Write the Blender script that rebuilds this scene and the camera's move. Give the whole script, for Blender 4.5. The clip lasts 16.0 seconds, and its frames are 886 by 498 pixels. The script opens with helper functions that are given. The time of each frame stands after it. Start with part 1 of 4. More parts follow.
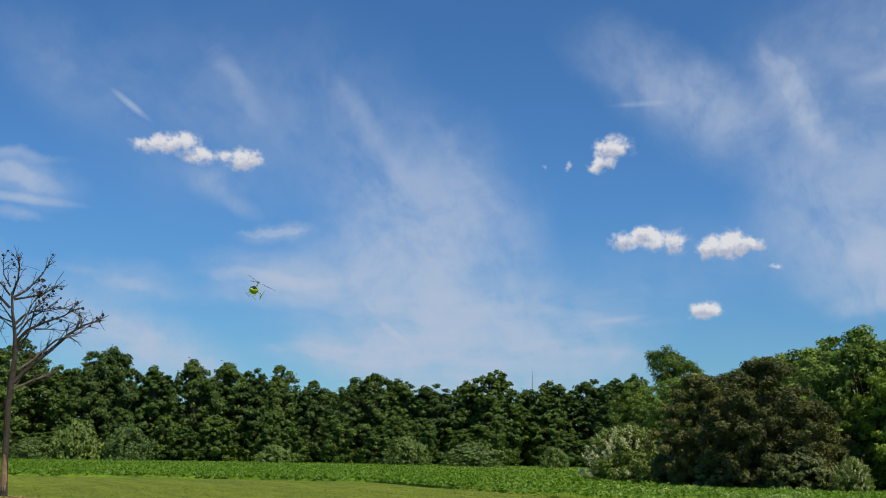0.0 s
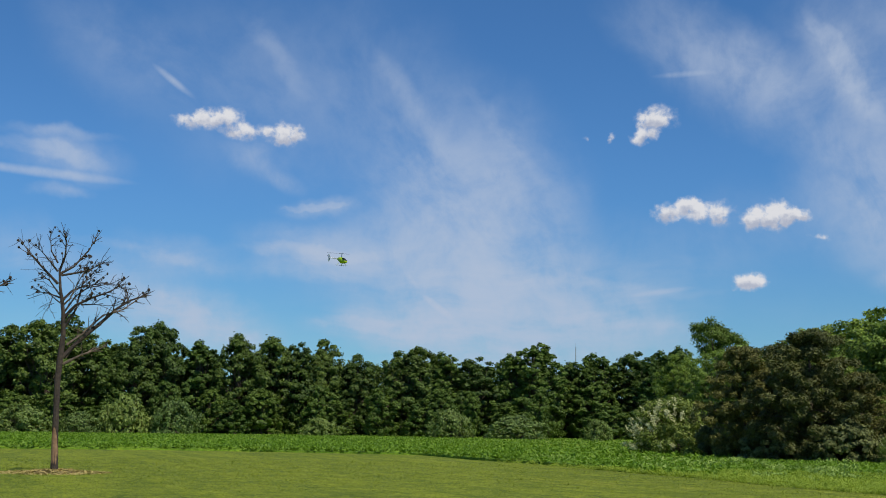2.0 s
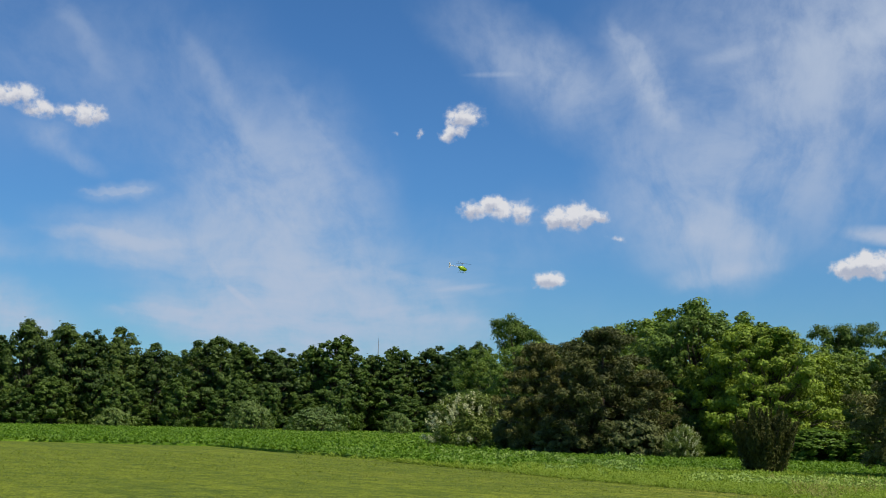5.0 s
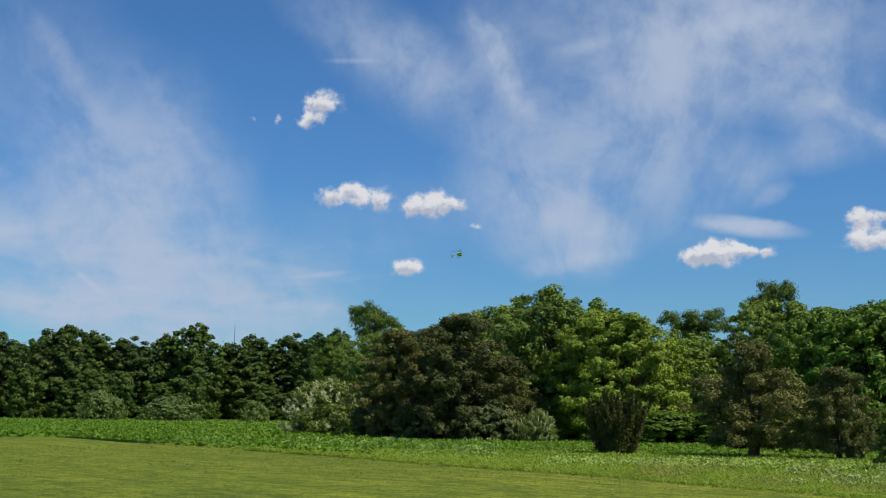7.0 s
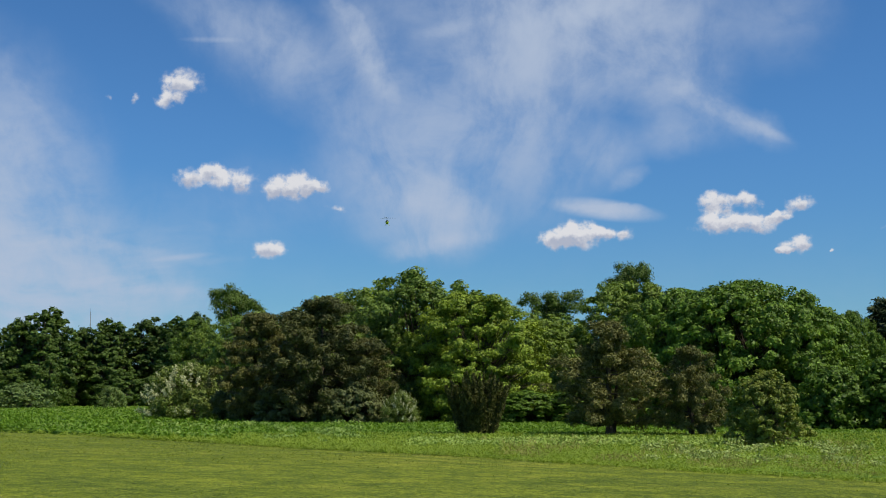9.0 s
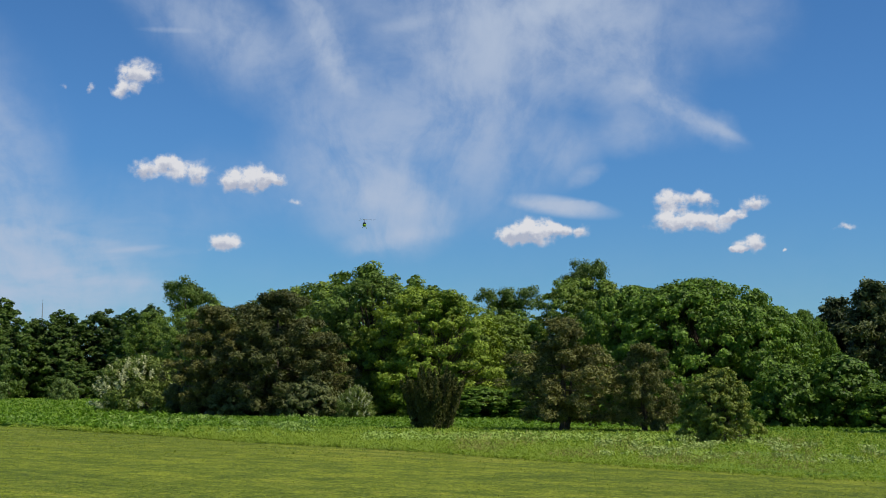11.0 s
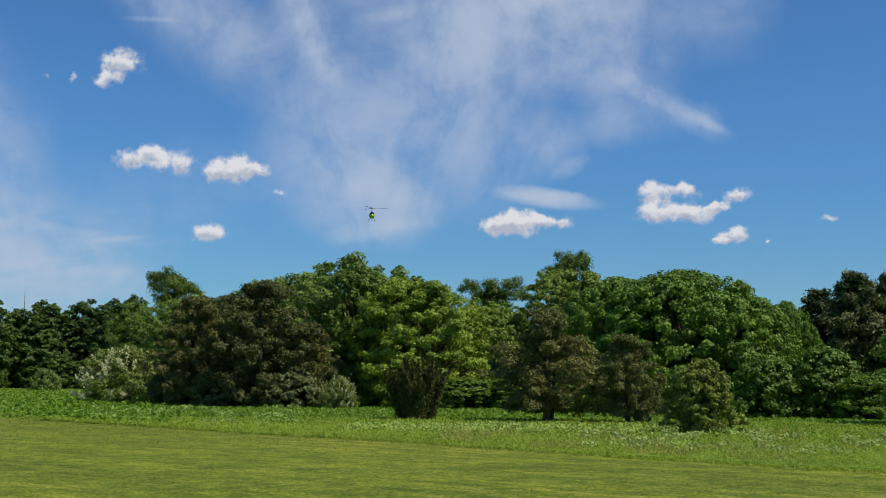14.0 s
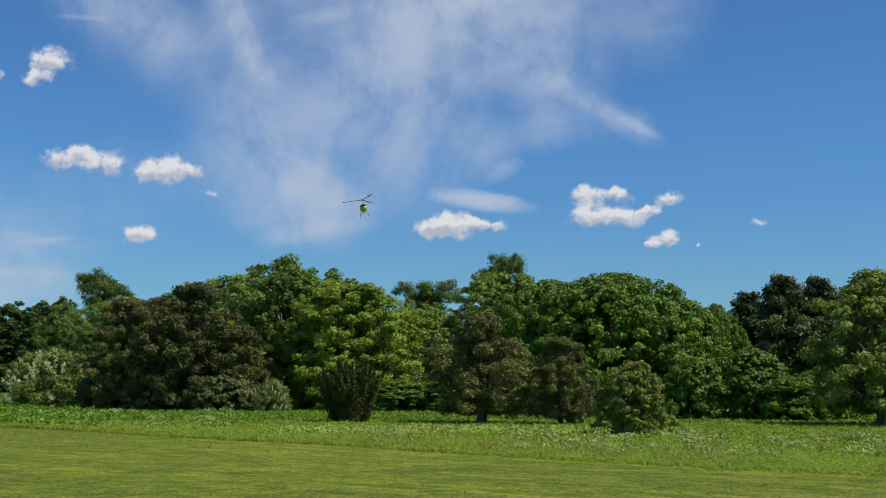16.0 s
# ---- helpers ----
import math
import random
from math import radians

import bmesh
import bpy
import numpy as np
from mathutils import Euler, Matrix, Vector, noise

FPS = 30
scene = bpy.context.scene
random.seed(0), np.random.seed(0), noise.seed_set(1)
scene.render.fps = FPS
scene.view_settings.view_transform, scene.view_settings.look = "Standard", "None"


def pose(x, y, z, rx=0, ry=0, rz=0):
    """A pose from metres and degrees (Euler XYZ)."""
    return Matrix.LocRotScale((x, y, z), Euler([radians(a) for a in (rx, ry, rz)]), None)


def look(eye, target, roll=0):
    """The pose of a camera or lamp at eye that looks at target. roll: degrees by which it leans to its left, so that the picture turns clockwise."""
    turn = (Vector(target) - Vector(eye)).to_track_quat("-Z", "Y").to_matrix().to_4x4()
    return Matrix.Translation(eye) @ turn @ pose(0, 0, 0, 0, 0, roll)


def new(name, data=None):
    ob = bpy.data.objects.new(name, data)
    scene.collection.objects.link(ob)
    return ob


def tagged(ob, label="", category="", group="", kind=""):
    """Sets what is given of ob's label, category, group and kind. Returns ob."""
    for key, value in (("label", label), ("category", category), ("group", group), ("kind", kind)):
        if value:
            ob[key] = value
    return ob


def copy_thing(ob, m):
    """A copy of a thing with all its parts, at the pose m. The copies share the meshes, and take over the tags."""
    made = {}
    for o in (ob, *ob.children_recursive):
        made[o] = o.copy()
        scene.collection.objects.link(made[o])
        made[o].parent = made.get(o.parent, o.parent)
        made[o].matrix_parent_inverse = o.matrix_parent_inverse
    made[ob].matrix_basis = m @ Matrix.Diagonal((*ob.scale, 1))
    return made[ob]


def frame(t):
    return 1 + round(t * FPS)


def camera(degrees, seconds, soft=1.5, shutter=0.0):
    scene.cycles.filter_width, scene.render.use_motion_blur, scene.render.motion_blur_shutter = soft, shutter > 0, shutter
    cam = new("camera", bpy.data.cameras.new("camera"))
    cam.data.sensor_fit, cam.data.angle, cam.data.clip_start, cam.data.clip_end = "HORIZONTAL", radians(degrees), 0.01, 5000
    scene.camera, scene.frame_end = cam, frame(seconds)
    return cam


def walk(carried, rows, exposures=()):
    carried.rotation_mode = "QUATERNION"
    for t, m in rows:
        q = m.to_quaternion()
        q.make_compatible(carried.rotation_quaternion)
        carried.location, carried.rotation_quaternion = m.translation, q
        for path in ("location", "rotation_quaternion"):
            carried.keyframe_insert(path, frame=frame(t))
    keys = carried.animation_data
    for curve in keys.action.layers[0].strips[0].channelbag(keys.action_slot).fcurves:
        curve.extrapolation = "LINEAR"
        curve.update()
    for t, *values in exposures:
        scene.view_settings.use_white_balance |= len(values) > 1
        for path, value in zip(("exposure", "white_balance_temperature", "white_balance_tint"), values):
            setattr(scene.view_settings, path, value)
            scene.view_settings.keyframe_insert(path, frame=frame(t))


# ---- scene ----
# The camera stands still, hand-held at eye height, and pans to the right.
cam = camera(40.0, 16.0, soft=1.0)
EYE = (0.0, 0.0, 1.7)


def view(yaw, pitch, roll):
    return pose(*EYE, 90 + pitch, 0, yaw) @ pose(0, 0, 0, 0, 0, roll)


walk(cam, [
    (0.0, view(-3.326, 9.66, 0.937)), (0.1, view(-3.10, 9.72, 0.91)), (0.5, view(-2.122, 9.603, 0.797)), (1.0, view(-1.432, 9.058, 0.763)),
    (1.5, view(-1.397, 8.437, 0.742)), (2.0, view(-1.327, 8.375, 0.810)), (2.5, view(-1.520, 8.342, 0.977)), (3.0, view(-2.272, 8.368, 1.166)),
    (3.5, view(-4.714, 8.275, 1.157)), (4.0, view(-6.841, 8.201, 1.200)), (4.5, view(-8.889, 8.170, 1.314)), (7.0, view(-17.271, 7.694, 0.613)),
    (7.5, view(-20.005, 6.919, 0.335)), (8.0, view(-21.601, 6.931, 0.238)), (8.5, view(-22.919, 6.897, -0.020)), (9.0, view(-23.783, 6.886, -0.213)),
    (9.5, view(-24.549, 6.885, -0.208)), (12.0, view(-26.052, 6.510, 0.452)), (12.5, view(-26.080, 6.443, 0.464)), (13.0, view(-26.296, 6.371, 0.466)),
    (13.5, view(-26.365, 6.325, 0.462)), (14.0, view(-26.583, 6.229, 0.299)), (14.5, view(-26.852, 6.223, 0.033)), (15.0, view(-27.634, 6.234, 0.050)),
    (15.5, view(-28.635, 6.309, 0.141)), (16.0, view(-29.694, 6.359, 0.157))])

# ---- light: high sun from the right and a little behind, fair-weather sky ----
SUN_AZ, SUN_EL = 140.0, 56.0
scene.view_settings.exposure = 0.0
sun = new("sun", bpy.data.lights.new("sun", "SUN"))
sun.data.energy, sun.data.angle, sun.data.color = 4.2, radians(0.53), (1.0, 0.92, 0.78)
sun.matrix_world = look((0, 0, 0), (-math.sin(radians(SUN_AZ)) * math.cos(radians(SUN_EL)),
                                    -math.cos(radians(SUN_AZ)) * math.cos(radians(SUN_EL)), -math.sin(radians(SUN_EL))))


class Nodes:
    """Short hand for building node trees."""

    def __init__(self, tree):
        self.tree = tree
        tree.nodes.clear()

    def add(self, kind, ins=(), **props):
        n = self.tree.nodes.new(kind)
        for k, v in props.items():
            setattr_plain(n, k, v)
        for k, v in dict(ins).items():
            s = n.inputs[k]
            if isinstance(v, bpy.types.NodeSocket):
                self.tree.links.new(v, s)
            else:
                s.default_value = v
        return n

    def math(self, op, a, b=0.0, clamp=False):
        n = self.tree.nodes.new("ShaderNodeMath")
        n.operation, n.use_clamp = op, clamp
        for s, v in zip(n.inputs, (a, b)):
            if isinstance(v, bpy.types.NodeSocket):
                self.tree.links.new(v, s)
            else:
                s.default_value = v
        return n.outputs[0]

    def vec(self, op, a, b=(0, 0, 0)):
        n = self.tree.nodes.new("ShaderNodeVectorMath")
        n.operation = op
        for s, v in zip(n.inputs, (a, b)):
            if isinstance(v, bpy.types.NodeSocket):
                self.tree.links.new(v, s)
            else:
                s.default_value = v
        return n.outputs["Value"] if op == "LENGTH" else n.outputs[0]

    def ramp(self, v, lo, hi, out_lo=0.0, out_hi=1.0):
        n = self.tree.nodes.new("ShaderNodeMapRange")
        n.interpolation_type = "SMOOTHSTEP"
        self.tree.links.new(v, n.inputs[0])
        for i, x in enumerate((lo, hi, out_lo, out_hi)):
            n.inputs[1 + i].default_value = x
        return n.outputs[0]

    def noise(self, vector, scale, detail=4.0, rough=0.55, distortion=0.0):
        n = self.tree.nodes.new("ShaderNodeTexNoise")
        if vector is not None:
            self.tree.links.new(vector, n.inputs["Vector"])
        n.inputs["Scale"].default_value, n.inputs["Detail"].default_value = scale, detail
        n.inputs["Roughness"].default_value, n.inputs["Distortion"].default_value = rough, distortion
        return n.outputs[0], n.outputs[1]

    def mix(self, f, a, b, blend="MIX"):
        n = self.tree.nodes.new("ShaderNodeMix")
        n.data_type, n.blend_type = "RGBA", blend
        for s, v in ((n.inputs[0], f), (n.inputs[6], a), (n.inputs[7], b)):
            if isinstance(v, bpy.types.NodeSocket):
                self.tree.links.new(v, s)
            else:
                s.default_value = v if not isinstance(v, tuple) else (*v[:3], 1)
        return n.outputs[2]


def setattr_plain(n, k, v):
    if k == "operation":
        n.operation = v
    elif k == "vector_type":
        n.vector_type = v
    elif k == "sky_type":
        n.sky_type = v


def build_world():
    world = bpy.data.worlds.new("sky")
    scene.world = world
    world.use_nodes = True
    N = Nodes(world.node_tree)
    sky = N.add("ShaderNodeTexSky", sky_type="NISHITA")
    sky.sun_disc, sky.sun_elevation, sky.sun_rotation = False, radians(SUN_EL), radians(SUN_AZ)
    sky.air_density, sky.dust_density, sky.ozone_density, sky.altitude = 1.0, 0.0, 4.0, 100
    way = N.add("ShaderNodeTexCoord").outputs["Generated"]
    sep = N.add("ShaderNodeSeparateXYZ", {0: way})
    az = N.math("MULTIPLY", N.math("ARCTAN2", sep.outputs[0], sep.outputs[1]), 57.29578)
    el = N.math("MULTIPLY", N.math("ARCSINE", sep.outputs[2]), 57.29578)
    flat = N.add("ShaderNodeCombineXYZ", {0: az, 1: el}).outputs[0]

    def blob(space, a, e, rx, ry, turn, strength):
        m = N.add("ShaderNodeMapping", {"Vector": space, "Location": (a, e, 0), "Rotation": (0, 0, radians(turn)), "Scale": (rx, ry, 1)}, vector_type="TEXTURE")
        return N.ramp(N.vec("LENGTH", m.outputs[0]), 0.0, 1.0, strength, 0.0)

    def sheet(a, e, rx, ry, turn, strength):
        m = N.add("ShaderNodeMapping", {"Vector": after(warped, veils), "Location": (a, e, 0), "Rotation": (0, 0, radians(turn)), "Scale": (rx, ry, 1)}, vector_type="TEXTURE")
        gather(veils, N.ramp(N.vec("LENGTH", m.outputs[0]), 0.55, 1.0, strength, 0.0))

    def after(space, done):
        """The same space, worked out only once the sum so far is done, which keeps the shader's memory small."""
        if not done:
            return space
        n = N.add("ShaderNodeVectorMath", {0: done[0], 1: (1e-7, 1e-7, 1e-7), 2: space}, operation="MULTIPLY_ADD")
        return n.outputs[0]

    def gather(into, value):
        into[:] = [N.math("ADD", into[0], value)] if into else [value]

    # thin high cloud: drawn-out veils, torn by noise
    _, w1 = N.noise(flat, 0.16, 5.0, 0.6)
    warped = N.vec("ADD", flat, N.vec("MULTIPLY", N.vec("SUBTRACT", w1, (0.5, 0.5, 0.5)), (3.4, 2.8, 0)))
    veils = []

    def streak(a, e, half, wide, turn, strength, soft=True):
        gather(veils, blob(after(warped if soft else flat, veils), a, e, half * 1.25, wide * 1.9, turn, strength))

    # the great fan
    streak(15.12, 16.16, 6.39, 1.44, -35, 0.55)
    streak(20.06, 16.16, 3.30, 1.00, -60, 0.70)
    streak(21.43, 11.05, 4.04, 2.88, -62, 0.70)
    streak(23.30, 8.33, 3.19, 1.57, -1, 0.45)
    streak(23.57, 7.04, 2.48, 0.37, 16, 0.40)
    streak(26.99, 13.15, 5.27, 3.67, -2, 0.70)
    streak(31.28, 17.35, 6.86, 2.36, 4, 0.75)
    streak(30.51, 17.74, 3.99, 0.37, 10, 0.50, False)
    streak(24.29, 17.18, 2.34, 0.26, 10, 0.30, False)
    streak(31.82, 11.24, 1.91, 1.05, -44, 0.40)
    streak(37.41, 13.03, 2.78, 0.58, -33, 0.61)
    streak(38.71, 12.11, 1.45, 0.18, -28, 0.58, False)
    streak(35.20, 14.54, 2.71, 1.83, -43, 0.50)
    streak(35.16, 12.18, 3.30, 0.79, 3, 0.30)
    streak(32.79, 10.04, 1.03, 0.31, 25, 0.35)
    streak(31.41, 8.64, 2.53, 0.31, -8, 2.00, False)
    streak(27.72, 17.72, 10.84, 2.88, -3, 0.50)
    streak(40.07, 17.22, 2.88, 1.57, 9, 0.30)
    streak(23.82, 8.03, 2.69, 1.31, -5, 0.50)
    streak(23.70, 7.00, 2.58, 0.31, 10, 0.40)
    streak(15.22, 8.86, 3.25, 1.57, -2, 0.15)
    streak(20.46, 15.18, 1.99, 0.42, -56, 0.50, False)
    streak(16.45, 16.13, 3.74, 1.05, -21, 0.30)
    # veils over the open field
    streak(2.32, 8.32, 5.71, 3.93, -32, 0.75)
    streak(-1.71, 14.60, 8.01, 3.41, -39, 0.20)
    streak(-9.08, 15.59, 6.48, 2.88, -33, 0.14)
    streak(-14.51, 17.16, 4.11, 1.57, -30, 0.18)
    streak(2.84, 6.80, 9.67, 2.10, -9, 0.58)
    streak(5.11, 4.25, 8.55, 1.18, -1, 0.93)
    streak(-0.52, 4.68, 3.99, 0.58, -1, 0.98)
    streak(-9.93, 4.87, 4.02, 1.00, -15, 0.97)
    streak(-13.64, 5.90, 3.76, 1.31, -13, 0.47)
    streak(-11.09, 7.57, 2.86, 0.66, -8, 0.35)
    streak(-4.43, 7.93, 4.13, 0.92, -4, 0.70)
    streak(-5.32, 6.98, 4.49, 0.37, -2, 0.25)
    streak(-6.16, 11.26, 1.04, 0.31, -24, 0.45, False)
    streak(-4.65, 10.19, 2.15, 0.34, 9, 0.60)
    streak(-7.67, 12.57, 1.76, 0.79, -39, 0.35)
    streak(-16.10, 12.02, 3.08, 0.92, -12, 0.70)
    streak(-17.01, 11.12, 3.44, 0.16, -3, 1.04, False)
    streak(-16.14, 10.14, 1.60, 0.26, -1, 0.50)
    streak(-17.81, 7.62, 2.02, 1.05, -15, 0.30)
    streak(-11.64, 15.67, 1.12, 0.12, -35, 0.92, False)
    streak(1.17, 5.60, 0.98, 0.12, -37, 2.04, False)
    streak(-0.19, 6.98, 1.02, 0.10, -50, 0.35, False)
    streak(3.96, 11.67, 0.82, 0.47, 9, 0.30, False)
    streak(-0.48, 8.37, 0.66, 0.21, 12, 0.30, False)
    streak(11.50, 6.39, 1.70, 0.10, 7, 0.40, False)
    streak(12.77, 16.39, 1.39, 0.10, 2, 0.40, False)
    streak(3.10, 11.64, 5.15, 3.14, -38, 0.30)
    streak(11.09, 7.54, 3.92, 1.83, -6, 0.18)
    streak(-0.74, 15.53, 4.19, 0.42, -53, 0.22)
    streak(-6.63, 17.15, 2.68, 0.37, -47, 0.20)
    streak(4.20, 13.77, 3.05, 0.37, -51, 0.18)
    # fine bands low over the wood
    streak(2.9, 5.45, 3.9, 0.26, -2, 0.45)
    streak(7.6, 6.6, 6.2, 0.22, -2, 0.35)
    streak(9.4, 4.95, 4.6, 0.30, -2, 0.45)
    streak(-10.6, 5.2, 3.9, 0.34, -19, 0.45)
    streak(-12.0, 7.6, 3.8, 0.20, -8, 0.32)
    streak(-4.5, 7.95, 3.1, 0.24, -4, 0.4)
    streak(-16.6, 13.3, 2.7, 0.22, -3, 0.45)
    # sheets with a clearer rim
    sheet(6.55, 6.01, 7.46, 1.36, -8, 0.32)
    sheet(-0.31, 4.60, 4.85, 0.45, -1, 0.55)
    sheet(-10.44, 4.98, 4.25, 0.73, -14, 0.40)
    sheet(-4.55, 7.87, 4.51, 0.52, -1, 0.32)
    sheet(-4.92, 10.21, 1.88, 0.24, 7, 0.40)
    sheet(-16.72, 12.28, 3.43, 0.63, -11, 0.35)
    sheet(20.06, 16.41, 3.89, 0.68, -60, 0.30)
    sheet(23.16, 9.32, 3.58, 1.26, -22, 0.25)
    sheet(37.14, 13.26, 3.39, 0.52, -33, 0.18)
    sheet(31.44, 8.63, 2.70, 0.31, -9, 0.50)
    # the sky goes on alike outside the view
    streak(70, 20, 14, 5, 20, 0.4)
    streak(-50, 22, 16, 5, -20, 0.4)
    streak(110, 30, 20, 7, 10, 0.4)
    streak(-120, 28, 22, 7, 10, 0.4)
    streak(175, 25, 20, 6, 30, 0.4)
    _, w3 = N.noise(flat, 0.11, 3.0, 0.5)
    bent = N.vec("ADD", flat, N.vec("MULTIPLY", N.vec("SUBTRACT", w3, (0.5, 0.5, 0.5)), (5.0, 4.0, 0)))
    bent_xy = N.add("ShaderNodeSeparateXYZ", {0: bent})

    def fan(a, e, fine, long):
        """Fibres that spread upwards from a far point."""
        dx, dy = N.math("SUBTRACT", bent_xy.outputs[0], a), N.math("SUBTRACT", bent_xy.outputs[1], e)
        turn = N.math("MULTIPLY", N.math("ARCTAN2", dx, dy), fine)
        out = N.math("MULTIPLY", N.math("SQRT", N.math("ADD", N.math("MULTIPLY", dx, dx), N.math("MULTIPLY", dy, dy))), long)
        return N.noise(N.add("ShaderNodeCombineXYZ", {0: turn, 1: out}).outputs[0], 1.0, 6.0, 0.6)[0]

    fibre = N.mix(N.ramp(az, 12.0, 18.0), fan(14.0, -7.0, 9.0, 0.14), fan(23.5, 0.0, 5.0, 0.14))
    # low down the veils lie in flat bands
    band, _ = N.noise(N.vec("MULTIPLY", bent, (0.16, 0.9, 1.0)), 1.0, 6.0, 0.58)
    fibre = N.mix(N.math("MULTIPLY", N.ramp(el, 6.0, 11.0, 1.0, 0.0), N.ramp(az, 12.0, 20.0, 1.0, 0.25)), fibre, band)
    lump, _ = N.noise(bent, 0.42, 7.0, 0.62)
    tear = N.math("ADD", N.math("MULTIPLY", fibre, 0.68), N.math("MULTIPLY", lump, 0.72))
    haze = N.ramp(el, 1.0, 9.0, 0.08, 0.0)
    veil = N.math("MULTIPLY", N.math("ADD", veils[0], haze), N.ramp(tear, 0.46, 0.94, 0.34, 1.75))
    veil = N.math("SUBTRACT", 1.0, N.math("EXPONENT", N.math("MULTIPLY", veil, -1.0)), clamp=True)

    # fair-weather heaps with hard tops and soft grey bases
    _, w2 = N.noise(flat, 0.9, 6.0, 0.54)
    heap_space = N.vec("ADD", flat, N.vec("MULTIPLY", N.vec("SUBTRACT", w2, (0.5, 0.5, 0.5)), (1.5, 1.1, 0)))
    puffs, tops = [], []

    def puff(a, e, rx, ry, strength=1.0):
        m = N.add("ShaderNodeMapping", {"Vector": after(heap_space, tops), "Location": (a, e, 0), "Scale": (rx * 1.4, ry * 1.5, 1)}, vector_type="TEXTURE").outputs[0]
        fall = N.ramp(N.vec("LENGTH", m), 0.0, 1.0, strength, 0.0)
        gather(tops, N.math("MULTIPLY", fall, N.add("ShaderNodeSeparateXYZ", {0: m}).outputs[1]))
        gather(puffs, fall)

    puff(-10.63, 13.97, 1.05, 0.45, 0.80)
    puff(-9.18, 14.11, 1.10, 0.63, 0.85)
    puff(-8.18, 13.52, 0.89, 0.45, 0.70)
    puff(-6.36, 13.47, 1.10, 0.58, 0.95)
    puff(11.27, 14.33, 0.84, 0.68)
    puff(10.75, 13.56, 0.68, 0.37, 0.90)
    puff(12.19, 14.44, 0.63, 0.63, 0.34)
    puff(8.13, 13.63, 0.18, 0.16, 0.50)
    puff(9.31, 13.50, 0.18, 0.24, 0.50)
    puff(11.83, 10.14, 0.73, 0.47)
    puff(12.82, 10.41, 0.71, 0.42)
    puff(13.90, 10.01, 1.10, 0.58)
    puff(15.85, 9.67, 0.73, 0.55)
    puff(16.74, 9.84, 0.94, 0.63)
    puff(17.76, 9.80, 0.73, 0.37)
    puff(18.90, 8.80, 0.73, 0.18, 0.50)
    puff(15.57, 6.74, 0.84, 0.47)
    puff(29.05, 7.33, 1.00, 0.47)
    puff(30.12, 7.41, 1.36, 0.63)
    puff(31.63, 7.49, 1.15, 0.34)
    puff(36.59, 8.80, 1.00, 0.58)
    puff(38.02, 8.87, 0.58, 0.47)
    puff(36.45, 7.86, 1.00, 0.52)
    puff(38.13, 7.83, 1.52, 0.47)
    puff(40.19, 8.61, 0.84, 0.42)
    puff(39.36, 8.06, 0.58, 0.26)
    puff(40.27, 6.70, 0.73, 0.39)
    puff(39.56, 6.45, 0.45, 0.16)
    puff(41.57, 6.46, 0.16, 0.13, 0.60)
    puff(44.18, 7.48, 0.58, 0.16, 0.40)
    puff(58, 9, 2.2, 0.8), puff(-30, 10, 2.0, 0.7), puff(-62, 12, 2.6, 0.9), puff(85, 14, 2.6, 1.0)
    bumps, _ = N.noise(flat, 1.7, 6.0, 0.56)
    field = N.math("MULTIPLY", puffs[0], N.ramp(bumps, 0.25, 0.75, 0.3, 1.45))
    heap = N.math("MULTIPLY", N.ramp(field, 0.10, 0.72), 0.96)
    # sunlit upper and shaded lower sides are painted into the heap colour
    grey, _ = N.noise(flat, 2.2, 5.0, 0.6)
    sunny = N.math("ADD", tops[0], N.math("MULTIPLY", N.math("SUBTRACT", grey, 0.5), 0.9))
    heap_colour = N.mix(N.ramp(sunny, -0.32, 0.14), (0.50, 0.54, 0.66), (0.86, 0.86, 0.89))

    blue = N.mix(1.0, sky.outputs[0], (0.415, 0.72, 0.985), "MULTIPLY")
    blue = N.mix(N.ramp(el, 2.0, 13.0), N.mix(1.0, blue, (0.90, 0.895, 0.855), "MULTIPLY"), blue)
    bg = N.add("ShaderNodeBackground", {"Color": blue, "Strength": 0.104})
    veil_bg = N.add("ShaderNodeBackground", {"Color": (0.438, 0.52, 0.665, 1), "Strength": 1.0})
    heap_bg = N.add("ShaderNodeBackground", {"Color": heap_colour, "Strength": 0.85})
    m1 = N.add("ShaderNodeMixShader", {0: veil, 1: bg.outputs[0], 2: veil_bg.outputs[0]})
    m2 = N.add("ShaderNodeMixShader", {0: heap, 1: m1.outputs[0], 2: heap_bg.outputs[0]})
    N.add("ShaderNodeOutputWorld", {0: m2.outputs[0]})


build_world()


# ---- materials ----
def surface(name, build):
    m = bpy.data.materials.new(name)
    m.use_nodes = True
    N = Nodes(m.node_tree)
    build(N)
    return m


